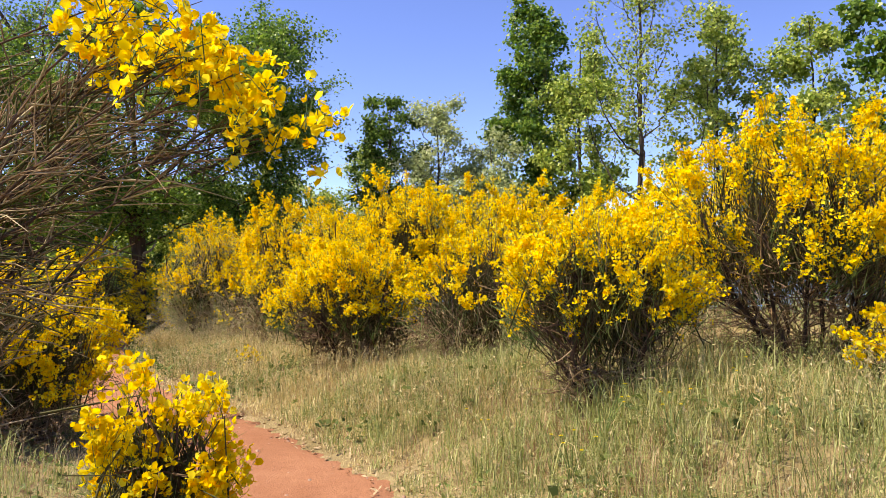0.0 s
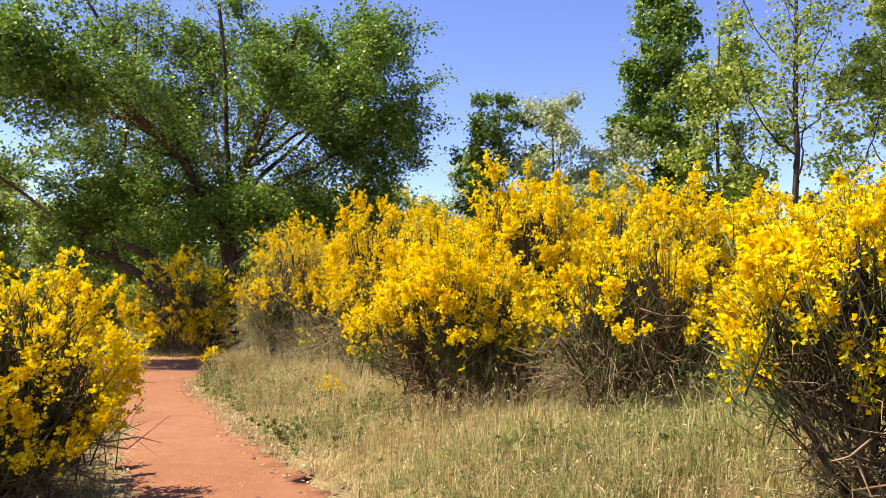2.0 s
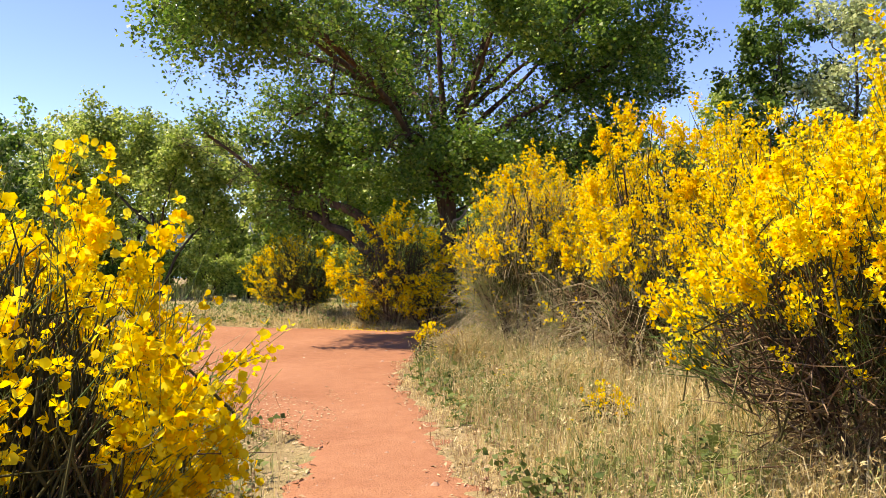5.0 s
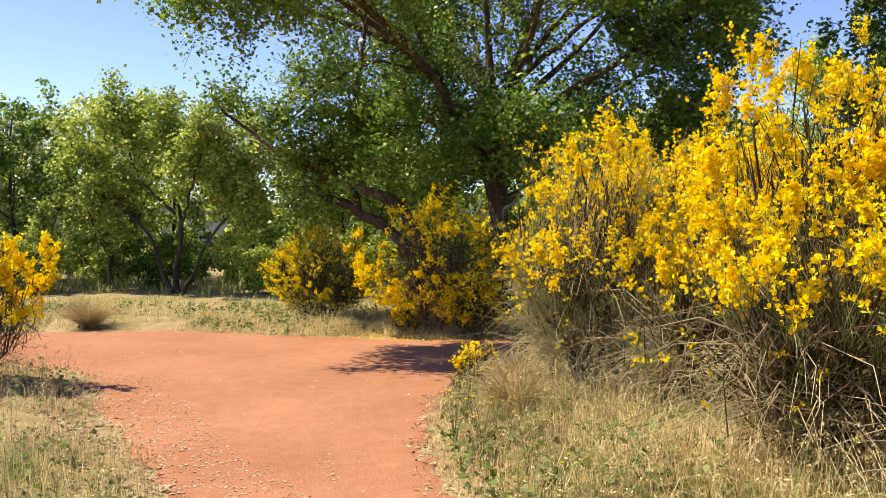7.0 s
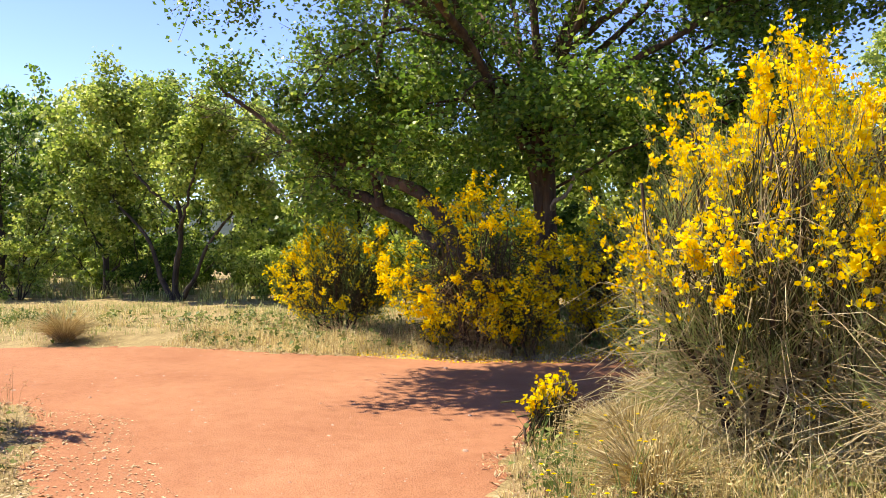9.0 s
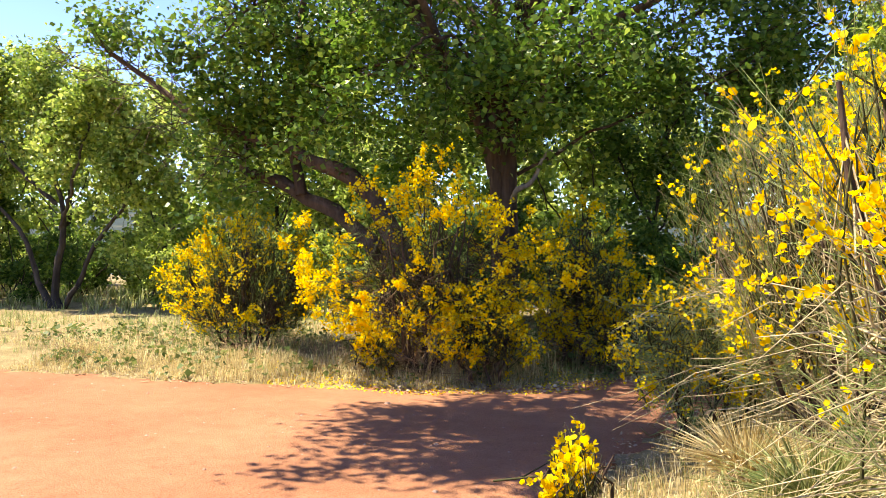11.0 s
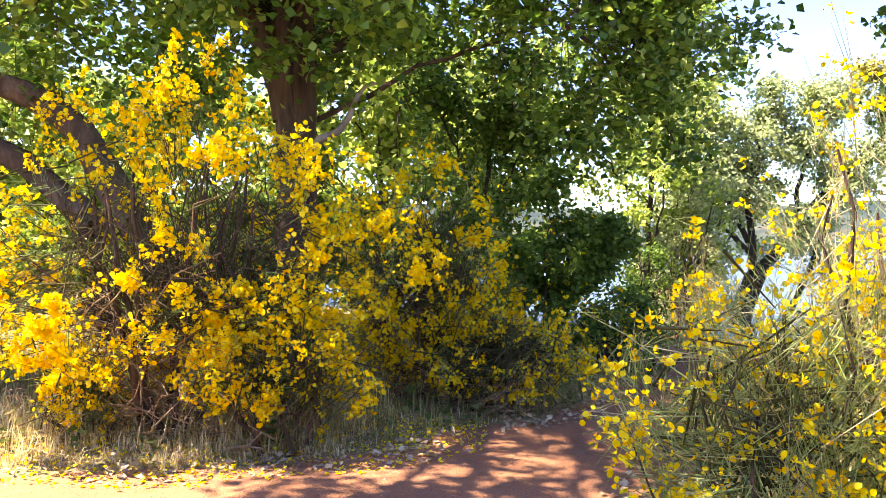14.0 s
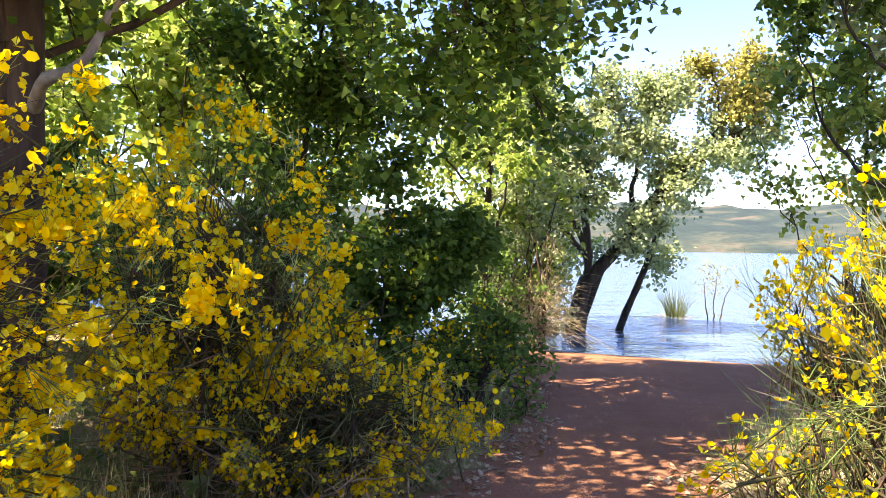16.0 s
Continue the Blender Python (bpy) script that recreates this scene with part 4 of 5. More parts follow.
POP = "slender poplar with green leaves behind the broom"
simple_tree(2.9, 26.5, 10.2, POP, M_DARK_BARK, M_LEAF_POPLAR, 24000, 0.115, 81, 14, 1.6, 0.11, 1.1, "poplars", 0.25, low=0.15)
simple_tree(5.1, 22.0, 11.0, "thin-leaved young poplar with visible dark trunk", M_DARK_BARK, M_LEAF_GREEN, 6000, 0.085, 82, 15, 1.6, 0.10, 1.0, "poplars", 0.3)
simple_tree(4.0, 24.5, 8.4, POP, M_DARK_BARK, M_LEAF_GREEN, 12000, 0.11, 83, 12, 1.4, 0.09, 1.0, "poplars", 0.25, low=0.12)
simple_tree(7.4, 22.5, 8.6, POP, M_DARK_BARK, M_LEAF_GREEN, 12000, 0.105, 84, 12, 1.5, 0.09, 1.0, "poplars", 0.25, low=0.12)
simple_tree(9.6, 21.8, 8.3, POP, M_DARK_BARK, M_LEAF_GREEN, 10000, 0.105, 85, 12, 1.3, 0.08, 0.9, "poplars", 0.25, low=0.12)
simple_tree(11.6, 20.5, 9.5, POP, M_DARK_BARK, M_LEAF_POPLAR, 10800, 0.143, 86, 9, 1.6, 0.1, 1.1, "poplars", 0.25, low=0.12)
simple_tree(14.5, 22.5, 9.5, POP, M_DARK_BARK, M_LEAF_GREEN, 7200, 0.156, 87, 8, 1.6, 0.1, 1.1, "poplars", 0.25, low=0.12)
FARP = "dark green tree seen above the broom"
simple_tree(-1.75, 25.7, 7.1, FARP, M_DARK_BARK, M_LEAF_DARK, 12000, 0.09, 88, 13, 1.2, 0.09, 0.9, "trees by the shore", 0.2, low=0.2)
simple_tree(-0.25, 25.5, 6.9, FARP, M_DARK_BARK, M_LEAF_WILLOW, 11000, 0.09, 89, 13, 1.3, 0.09, 0.9, "trees by the shore", 0.25, low=0.15)
simple_tree(1.3, 25.2, 5.7, FARP, M_DARK_BARK, M_LEAF_WILLOW, 9000, 0.09, 90, 12, 1.2, 0.08, 0.9, "trees by the shore", 0.25, low=0.15)
simple_tree(-0.9, 27.4, 4.9, "young poplar with round green leaves beside the beach", M_DARK_BARK, M_LEAF_GREEN, 6000, 0.08, 91, 12, 1.0, 0.04, 0.7, "trees by the shore", 0.22, low=0.12)

# the dark-stemmed tree across the clearing, and the woods round it
ACA = [([(-21.0, 27.6, -0.05), (-21.08, 27.6, 0.9), (-20.85, 27.6, 2.2), (-21.2, 27.6, 3.6), (-21.3, 27.6, 5.6)], 0.105, 0.025),
       ([(-21.15, 27.6, 0.0), (-21.75, 27.6, 0.95), (-22.15, 27.6, 1.9), (-23.2, 27.5, 2.9), (-24.5, 27.4, 4.6)], 0.08, 0.025),
       ([(-20.9, 27.6, 0.1), (-20.35, 27.6, 0.85), (-19.8, 27.6, 1.8), (-19.0, 27.5, 2.5), (-18.4, 27.4, 3.9)], 0.08, 0.025),
       ([(-20.95, 27.6, 2.0), (-20.2, 27.2, 3.0), (-19.4, 27.0, 4.6)], 0.06, 0.02),
       ([(-21.1, 27.6, 2.6), (-22.2, 27.2, 3.8), (-22.9, 27.0, 5.8)], 0.06, 0.02)]
tree("broadleaf_tree", (-21.0, 27.6), ACA, "spreading broadleaf tree with dark forked stems beyond the clearing", M_DARK_BARK, M_LEAF_GREEN, 34000, 0.10, 0.8, 20, LEAF, 92, reach=1.3, droop=0.05, loose=0.33, bare_low=0.70)
WOOD = "leafy tree in the wood edge"
for i, (x, y, t, mat, n, w) in enumerate(((-25.5, 29.0, 6.0, M_LEAF_GREEN, 6500, 2.0), (-28.5, 27.5, 6.2, M_LEAF_POPLAR, 6500, 2.0), (-31.5, 29.5, 5.6, M_LEAF_WILLOW, 6500, 2.1),
                                          (-17.6, 31.5, 4.0, M_LEAF_GREEN, 8000, 1.9), (-14.5, 33.0, 4.0, M_LEAF_GREEN, 7500, 1.9), (-23.0, 33.5, 6.2, M_LEAF_GREEN, 7500, 2.2),
                                          (-28.0, 34.5, 6.2, M_LEAF_GREEN, 7000, 2.3), (-34.5, 33.0, 6.0, M_LEAF_GREEN, 7000, 2.4), (-11.5, 35.5, 4.8, M_LEAF_GREEN, 6500, 2.0), (-36.5, 27.0, 5.6, M_LEAF_GREEN, 7000, 2.2),
                                          (-18.5, 36.5, 4.6, M_LEAF_GREEN, 6500, 2.2), (-9.3, 31.0, 4.6, M_LEAF_GREEN, 6000, 1.5), (-7.4, 33.6, 5.4, M_LEAF_GREEN, 6000, 1.5))):
    simple_tree(x, y, t, WOOD, M_DARK_BARK, mat, int(n * 1.25), 0.145, 100 + i, 10, w, 0.11, 1.3, "wood edge trees", 0.30, low=0.08)


def thicket(x, y, r, top, leaf, leaves, leaf_size, seed, label, name="shrub", flowers=0, stems=9):
    """A dense leafy shrub of many thin stems."""
    rng = np.random.default_rng(seed)
    z = h1(x, y)
    limbs = []
    for i in range(stems):
        a = i * 2.4
        q = rng.uniform(0.25, 1.0) * r
        t = z + (top - z) * rng.uniform(0.6, 1.0) * (1 - 0.35 * (q / r) ** 2)
        limbs.append(([(x + 0.1 * math.cos(a), y + 0.1 * math.sin(a), z - 0.05), (x + 0.5 * q * math.cos(a), y + 0.5 * q * math.sin(a), z + 0.5 * (t - z)), (x + q * math.cos(a), y + q * math.sin(a), t)], 0.022, 0.006))
    root = tree(name, (x, y), limbs, label, M_DARK_BARK, leaf, leaves, leaf_size, 0.8, 9, LEAF, seed, "", 0.55, 0.05, 1.0, 0.16, 0.1)
    root["category"] = "shrub"
    if flowers:
        a, rr = rng.uniform(0, 6.28, flowers), np.sqrt(rng.random(flowers)) * r
        zz = (top - z) * (0.25 + 0.75 * rng.random(flowers)) * np.sqrt(np.clip(1 - (rr / r) ** 2 * 0.6, 0, 1))
        P = np.stack([rr * np.cos(a), rr * np.sin(a), zz], -1)
        Vf, Ff = stamp(FLOWER, FLOWER_F, P, frames_for(rng, rng.normal(0, 1, P.shape)), 0.036 * rng.uniform(0.7, 1.2, flowers))
        part("blossom", Vf, Ff, M_PETAL, root, "yellow pea flowers", kind="stuff")
    return root


thicket(-6.65, 26.5, 1.1, 2.45, M_LEAF_DARK, 15000, 0.07, 121, "dense dark green shrub beside the shore track", flowers=250)
thicket(-5.9, 25.6, 0.5, 1.0, M_LEAF_DARK, 2200, 0.05, 122, "low dark green shrub at the track edge", flowers=250)
thicket(-8.6, 27.5, 1.2, 2.2, M_LEAF_DARK, 5500, 0.06, 123, "dark green undergrowth shrub behind the poplar")
for i, (x, y, r, t) in enumerate(((-10.6, 28.6, 1.6, 3.0), (-8.0, 29.2, 1.3, 2.1), (-13.4, 28.6, 1.4, 2.7))):
    thicket(x, y, r, t, M_LEAF_GREEN if i == 2 else M_LEAF_DARK, 7500, 0.10, 125 + i, "tall dark green shrub behind the poplar", stems=12)
thicket(-11.2, 26.5, 1.3, 1.9, M_LEAF_GREEN, 5000, 0.065, 124, "green undergrowth shrub behind the poplar")
for i, (x, y, r, t) in enumerate(((-18.0, 28.6, 1.3, 1.9), (-23.8, 28.9, 1.6, 2.7), (-26.0, 26.3, 1.6, 3.1), (-29.3, 25.5, 1.8, 3.4), (-14.8, 27.8, 1.3, 1.8), (-20.8, 30.4, 1.6, 2.2), (-32.5, 25.0, 1.5, 2.3), (-24.5, 31.5, 1.8, 2.6), (-28.0, 31.0, 1.9, 2.8), (-16.8, 33.5, 1.8, 2.4), (-13.2, 30.8, 1.6, 2.0), (-36.0, 30.0, 2.2, 3.0), (-21.5, 36.0, 2.2, 3.0), (-32.0, 36.0, 2.4, 3.2), (-19.0, 32.5, 1.9, 2.4), (-22.3, 32.8, 1.9, 2.6), (-26.3, 33.5, 2.0, 2.6), (-30.0, 33.5, 2.0, 2.8), (-33.5, 32.0, 2.0, 2.8), (-15.5, 35.0, 2.0, 2.6), (-37.5, 33.5, 2.2, 3.0))):
    thicket(x, y, r, t, M_LEAF_DARK if i % 3 == 1 and i != 4 else M_LEAF_GREEN, 6500 if i < 8 else 2200, 0.085 if i < 8 else 0.13, 130 + i, "leafy undergrowth shrub at the wood edge")
for i in range(9):
    thicket(-46 + i * 4.4, 38.5 + 1.2 * math.sin(i * 2.0), 3.0, 3.6, M_LEAF_GREEN, 3400, 0.25, 160 + i, "leafy undergrowth shrub deep in the wood")
for i in range(8):
    thicket(-43.8 + i * 4.4, 37.4 + 0.8 * math.sin(i * 1.3), 2.6, 1.7, M_LEAF_GREEN, 1500, 0.2, 180 + i, "low leafy undergrowth shrub deep in the wood")
THIN = [([(-7.5, 27.4, 0), (-7.45, 27.4, 1.3), (-7.3, 27.4, 2.6), (-7.1, 27.4, 4.0)], 0.05, 0.02), ([(-7.42, 27.4, 1.6), (-7.0, 27.4, 2.4), (-6.6, 27.3, 3.4)], 0.025, 0.01), ([(-7.4, 27.4, 1.9), (-7.8, 27.3, 2.7), (-8.1, 27.2, 3.5)], 0.025, 0.01)]
tree("young_tree", (-7.5, 27.4), THIN, "young dark-stemmed tree under the poplar", M_DARK_BARK, M_LEAF_DARK, 6000, 0.075, 0.9, 14, LEAF, 141, reach=0.9, loose=0.28)

# ---- shore ----
WIL = [([(-2.44, 33.3, -0.5), (-2.40, 33.3, -0.1), (-2.13, 33.3, 0.76), (-1.37, 33.3, 1.62), (-0.6, 33.3, 2.6), (0.0, 33.3, 3.1), (1.0, 33.2, 3.7)], 0.20, 0.05),
       ([(-2.15, 33.3, 0.7), (-2.1, 33.35, 1.4), (-2.2, 33.4, 2.4), (-2.0, 33.4, 3.6), (-1.7, 33.4, 4.4)], 0.10, 0.03),
       ([(-1.3, 33.3, 1.7), (-1.2, 33.5, 2.6), (-0.9, 33.6, 3.6), (-0.5, 33.6, 4.4)], 0.07, 0.02),
       ([(-2.2, 33.3, 1.3), (-2.9, 33.2, 2.0), (-3.5, 33.0, 2.6)], 0.06, 0.02),
       ([(-2.2, 33.35, 1.5), (-2.8, 33.2, 2.6), (-3.2, 33.1, 3.8)], 0.06, 0.02)]
tree("willow", (-2.44, 33.3), WIL, "leaning willow with grey-green leaves standing in the lake edge", M_DARK_BARK, M_LEAF_WILLOW, 33000, 0.08, 0.8, 27, LEAF, 151, reach=0.85, droop=0.12, loose=0.25, bare_low=0.42)
W2 = [([(-1.45, 33.5, -0.5), (-1.40, 33.5, -0.05), (-1.02, 33.5, 0.78), (-0.75, 33.5, 1.5), (-0.62, 33.5, 1.75)], 0.085, 0.055)]
tree("dead_willow", (-1.45, 33.5), W2, "bare leaning willow trunk standing in the water", M_DARK_BARK, M_LEAF_WILLOW, 0, 0.1, 0.8, 3, LEAF, 152, reach=0.25, bare_low=0.8)
AMB = [([(-2.3, 33.45, -0.4), (-1.9, 33.45, 0.9), (-1.2, 33.45, 1.85), (-0.4, 33.45, 2.8), (0.4, 33.45, 3.6), (1.1, 33.5, 4.4), (1.3, 33.6, 5.2)], 0.10, 0.015),
       ([(0.4, 33.3, 3.4), (0.5, 33.4, 4.2), (0.3, 33.4, 4.9)], 0.03, 0.012), ([(0.7, 33.4, 3.6), (1.5, 33.4, 4.1), (2.0, 33.4, 4.8)], 0.03, 0.012)]
tree("willow", (-2.3, 33.45), AMB, "leaning willow with thin yellowing leaves over the lake", M_DARK_BARK, M_LEAF_AMBER, 6500, 0.08, 0.8, 16, LEAF, 158, reach=0.7, loose=0.25, bare_low=0.66)
simple_tree(-3.4, 34.6, 6.6, "willow with fresh green leaves on the shore", M_DARK_BARK, M_LEAF_GREEN, 11000, 0.095, 153, 8, 1.5, 0.1, 1.0, "shore willows", 0.26, low=0.15, name="willow")
simple_tree(-4.6, 31.0, 4.6, "willow with fresh green leaves on the shore", M_DARK_BARK, M_LEAF_GREEN, 9000, 0.085, 154, 8, 1.2, 0.09, 0.9, "shore willows", 0.26, low=0.12, name="willow")
thicket(-4.55, 31.2, 0.7, 1.9, M_LEAF_WILLOW, 2600, 0.06, 155, "grey-green willow scrub with dry twigs on the shore")
thicket(-3.9, 32.6, 0.9, 2.6, M_LEAF_WILLOW, 4500, 0.075, 157, "pale grey-green willow scrub beside the leaning trunk")
thicket(-3.7, 31.5, 0.9, 3.4, M_LEAF_WILLOW, 6500, 0.065, 159, "tall pale grey-green willow scrub at the water edge")
thicket(-4.9, 29.6, 0.55, 1.5, M_LEAF_DARK, 2200, 0.05, 156, "dark green shrub at the edge of the beach")


def reed_clump(x, y, h, n, seed, label, mat, name="reed_clump", fall=0.35):
    rng = np.random.default_rng(seed)
    z = max(h1(x, y), -0.35)
    root = thing(name, (x, y, z), label, "reeds")
    a = rng.uniform(0, 6.28, n)
    r = np.sqrt(rng.random(n)) * 0.16 * h
    p0 = np.stack([np.cos(a) * r, np.sin(a) * r, np.zeros(n)], -1)
    ln = h * rng.uniform(0.55, 1.0, n)
    f = fall * rng.uniform(0.2, 1.4, n)
    p2 = p0 + np.stack([np.cos(a) * ln * f, np.sin(a) * ln * f, ln * (1 - 0.45 * f)], -1) + rng.normal(0, 0.05 * h, (n, 3))
    p1 = p0 * 0.6 + p2 * 0.4 + np.array([0, 0, 0.2]) * ln[:, None]
    Vr, Fr = tubes(np.stack([p0, p1, p2], 1), np.array([0.004, 0.0035, 0.001])[None] * rng.uniform(0.6, 1.3, (n, 1)), 3)
    part("tuft", Vr, [Fr], mat, root, kind="stuff")
    m = n // 3
    b = rng.uniform(0, 6.28, m)
    out = np.stack([np.cos(b), np.sin(b), np.zeros(m)], -1)
    q0 = out * (0.12 * h * rng.random((m, 1)))
    q2 = q0 + out * h * rng.uniform(0.25, 0.6, (m, 1)) + np.array([0, 0, 1.0]) * h * rng.uniform(0.03, 0.22, (m, 1))
    q1 = (q0 + q2) / 2 + np.array([0, 0, 0.16]) * h
    Vr, Fr = tubes(np.stack([q0, q1, q2], 1), np.array([0.004, 0.003, 0.001])[None] * rng.uniform(0.6, 1.3, (m, 1)), 3)
    part("dead_thatch", Vr, [Fr], M_LITTER, root, "dry fallen blades round the foot", kind="stuff")
    return root


reed_clump(1.1, 36.4, 1.0, 220, 161, "clump of green reeds standing in the lake", M_GRASS)
reed_clump(-2.6, 35.6, 0.9, 120, 162, "clump of green reeds standing in the lake", M_GRASS)
reed_clump(-16.2, 20.3, 0.75, 700, 163, "tussock of long dry grass at the clearing edge", M_STRAW, "grass_tussock", 0.85)
reed_clump(-5.15, 20.3, 0.5, 420, 165, "tussock of pale green grass under the brooms", M_GRASS, "grass_tussock", 0.85)
reed_clump(-5.45, 17.2, 0.5, 420, 166, "tussock of pale green grass under the brooms", M_GRASS, "grass_tussock", 0.85)
reed_clump(-5.65, 16.6, 0.5, 420, 167, "tussock of long dry grass at the track edge", M_STRAW, "grass_tussock", 0.85)
reed_clump(-5.75, 18.0, 0.45, 380, 168, "tussock of long dry grass at the track edge", M_STRAW, "grass_tussock", 0.85)
reed_clump(-5.3, 15.6, 0.55, 420, 164, "tussock of long dry grass at the track edge", M_STRAW, "grass_tussock", 0.8)


def snag(x, y, seed):
    rng = np.random.default_rng(seed)
    root = thing("drowned_shrub", (x, y, -0.5), "thin bare drowned shrub standing in the lake", "shrub")
    for dx, top in ((-0.12, 1.25), (0.1, 1.5), (0.32, 1.1)):
        line = smooth_line([(dx * 0.4, 0, 0), (dx * 0.7 + 0.03, 0, 0.45), (dx, 0.02, 0.75), (dx * 1.5 + 0.02, 0, top)], 10) + rng.normal(0, 0.012, (10, 3))
        Vn, Fn = tubes(line[None], np.linspace(0.022, 0.006, 10)[None], 5)
        part("stem", Vn, [Fn], M_STEM, root, smooth=True)
    n = 260
    P = np.stack([rng.normal(0.1, 0.22, n), rng.normal(0, 0.12, n), rng.uniform(0.95, 1.6, n)], -1)
    Vl, Fl = stamp(NARROW, LEAF_F, P, frames_for(rng, rng.normal(0, 1, P.shape)), 0.07 * rng.uniform(0.7, 1.3, n))
    part("foliage", Vl, Fl, M_LEAF_AMBER, root, kind="stuff")
    return root


snag(1.55, 35.6, 171)


# ---- grasses and litter ----
def scatter(rng, n, box, gap_lo, gap_hi, test=None):
    """Places in a stretch of the plan whose distance from the track lies in a range."""
    got = []
    total = 0
    for _ in range(40):
        x = rng.uniform(box[0], box[1], n * 3)
        y = rng.uniform(box[2], box[3], n * 3)
        d = track_gap(x, y) + 0.12 * waver(x, y, 4.0)
        ok = (d > gap_lo) & (d < gap_hi) & (y < shore(x) - 1.0)
        if test is not None:
            ok &= test(x, y, rng)
        got.append(np.stack([x[ok], y[ok]], -1))
        total += ok.sum()
        if total >= n:
            break
    return np.concatenate(got)[:n]


def clumped(scale, cut):
    return lambda x, y, rng: waver(x, y, scale, cut * 9) + rng.normal(0, 0.35, len(x)) > cut


def grass(name, label, mat, spots, tall, wide, seed, lean=0.75):
    rng = np.random.default_rng(seed)
    k = 7
    n = len(spots) // k * k
    centre = spots[:n // k]
    spots = np.repeat(centre, k, 0) + rng.normal(0, 0.045, (n, 2))
    tall = tall * np.repeat(rng.uniform(0.35, 1.5, n // k), k) * (1 + 0.35 * waver(spots[:, 0], spots[:, 1], 1.7, seed))
    tall = tall * (0.4 + 0.6 * step(0.0, 0.9, track_gap(spots[:, 0], spots[:, 1])))
    z = height(spots[:, 0], spots[:, 1]) - 0.01
    p0 = np.concatenate([spots, z[:, None]], -1)
    a = rng.uniform(0, 6.28, n)
    way = np.stack([np.cos(a), np.sin(a), np.zeros(n)], -1)
    L = (tall * rng.uniform(0.45, 1.2, n))[:, None]
    bend = rng.uniform(0.05, lean, (n, 1))
    p1 = p0 + way * L * bend * 0.35 + np.array([0, 0, 0.6]) * L
    p2 = p0 + way * L * bend * 1.3 + np.array([0, 0, 1.0]) * L * (1 - 0.4 * bend)
    across = np.stack([-np.sin(a), np.cos(a), np.zeros(n)], -1) * (wide * rng.uniform(0.6, 1.4, n))[:, None]
    across = across * 0.72
    V = np.stack([p0 - across, p0 + across, p1 + across * 0.8, p1 - across * 0.8, p2], 1).reshape(-1, 3)
    i = np.arange(n)[:, None] * 5
    ob = new(name, mesh_of(name, V, [i + np.array([[0, 1, 2, 3]]), i + np.array([[3, 2, 4]])], mat))
    return tagged(ob, label, "grass", kind="stuff")


rng = np.random.default_rng(5)
BANK = (-7.5, 6.5, 1.0, 17.5)
right_side = lambda x, y, r: x > np.interp(y, EDGE_Y, EDGE_X) - 0.1
left_side = lambda x, y, r: (x < np.interp(y, EDGE_Y, EDGE_X) - 0.9)
both = lambda f, g_: (lambda x, y, r: f(x, y, r) & g_(x, y, r))
grass("grass", "green grass on the bank beside the track", M_GRASS, scatter(rng, 40000, (-7.5, 6.5, -2.0, 9.5), 0.1, 4.0, both(right_side, clumped(1.1, -0.15))), 0.33, 0.004, 201, 1.2)
grass("grass", "thin green grass on the bank by the clearing", M_GRASS, scatter(rng, 9000, (-7.5, 3.0, 9.0, 17.5), 0.3, 4.0, both(right_side, clumped(1.1, 0.0))), 0.26, 0.004, 214, 1.2)
grass("dry_grass", "straw-coloured dry grass on the bank beside the track", M_STRAW, scatter(rng, 12000, (-3.0, 6.5, 1.0, 9.0), 0.0, 3.0, both(right_side, clumped(1.4, 0.1))), 0.24, 0.0038, 202, 1.3)
grass("dry_grass", "straw-coloured dry grass on the bank by the clearing", M_STRAW, scatter(rng, 24000, (-7.5, 2.0, 8.0, 17.5), 0.0, 2.8, both(right_side, clumped(1.4, -0.3))), 0.24, 0.0038, 218, 1.4)
grass("seeding_grass", "rusty seeding grass along the track edge", M_RUST, scatter(rng, 11000, BANK, -0.05, 1.3, both(right_side, clumped(2.2, 0.05))), 0.20, 0.003, 203)
grass("grass", "green grass at the foot of the brooms by the track", M_GRASS, scatter(rng, 15000, (-8.5, -1.0, 1.0, 15.5), 0.05, 2.6, both(left_side, clumped(1.3, 0.0))), 0.26, 0.0035, 204)
grass("dry_grass", "dry grass tufts in the corner of the clearing", M_STRAW, scatter(rng, 14000, (-13.5, -1.0, 1.0, 16.4), -0.05, 2.2, both(left_side, clumped(1.6, 0.0))), 0.22, 0.003, 205)
grass("dry_grass", "low dry grass across the clearing", M_STRAW, scatter(rng, 17000, (-26, -7, 19.0, 27.5), 0.02, 5.5, clumped(0.9, -0.1)), 0.15, 0.005, 206, 1.2)
grass("grass", "green grass across the clearing", M_GRASS, scatter(rng, 17000, (-26, -5, 19.0, 29.0), 0.1, 6.5, clumped(0.8, -0.2)), 0.18, 0.005, 207, 1.2)
grass("seeding_grass", "bleached seeding grass under the brooms by the clearing", M_STRAW, scatter(rng, 13000, (-14.5, -8.0, 20.7, 23.0), 0.03, 1.2, None), 0.22, 0.004, 208, 1.2)
grass("grass", "green grass under the brooms by the shore track", M_GRASS, scatter(rng, 9000, (-9.0, -5.0, 21.5, 29.0), 0.02, 1.6, None), 0.26, 0.004, 209)
grass("grass", "pale green grass beside the shore track", M_GRASS, scatter(rng, 9000, (-7.0, -1.0, 15.0, 27.5), 0.2, 2.2, right_side), 0.2, 0.0035, 210)
grass("dry_grass", "dry grass beside the shore track", M_STRAW, scatter(rng, 14000, (-7.0, -1.0, 13.5, 27.5), 0.05, 1.6, right_side), 0.26, 0.0032, 211, 1.0)
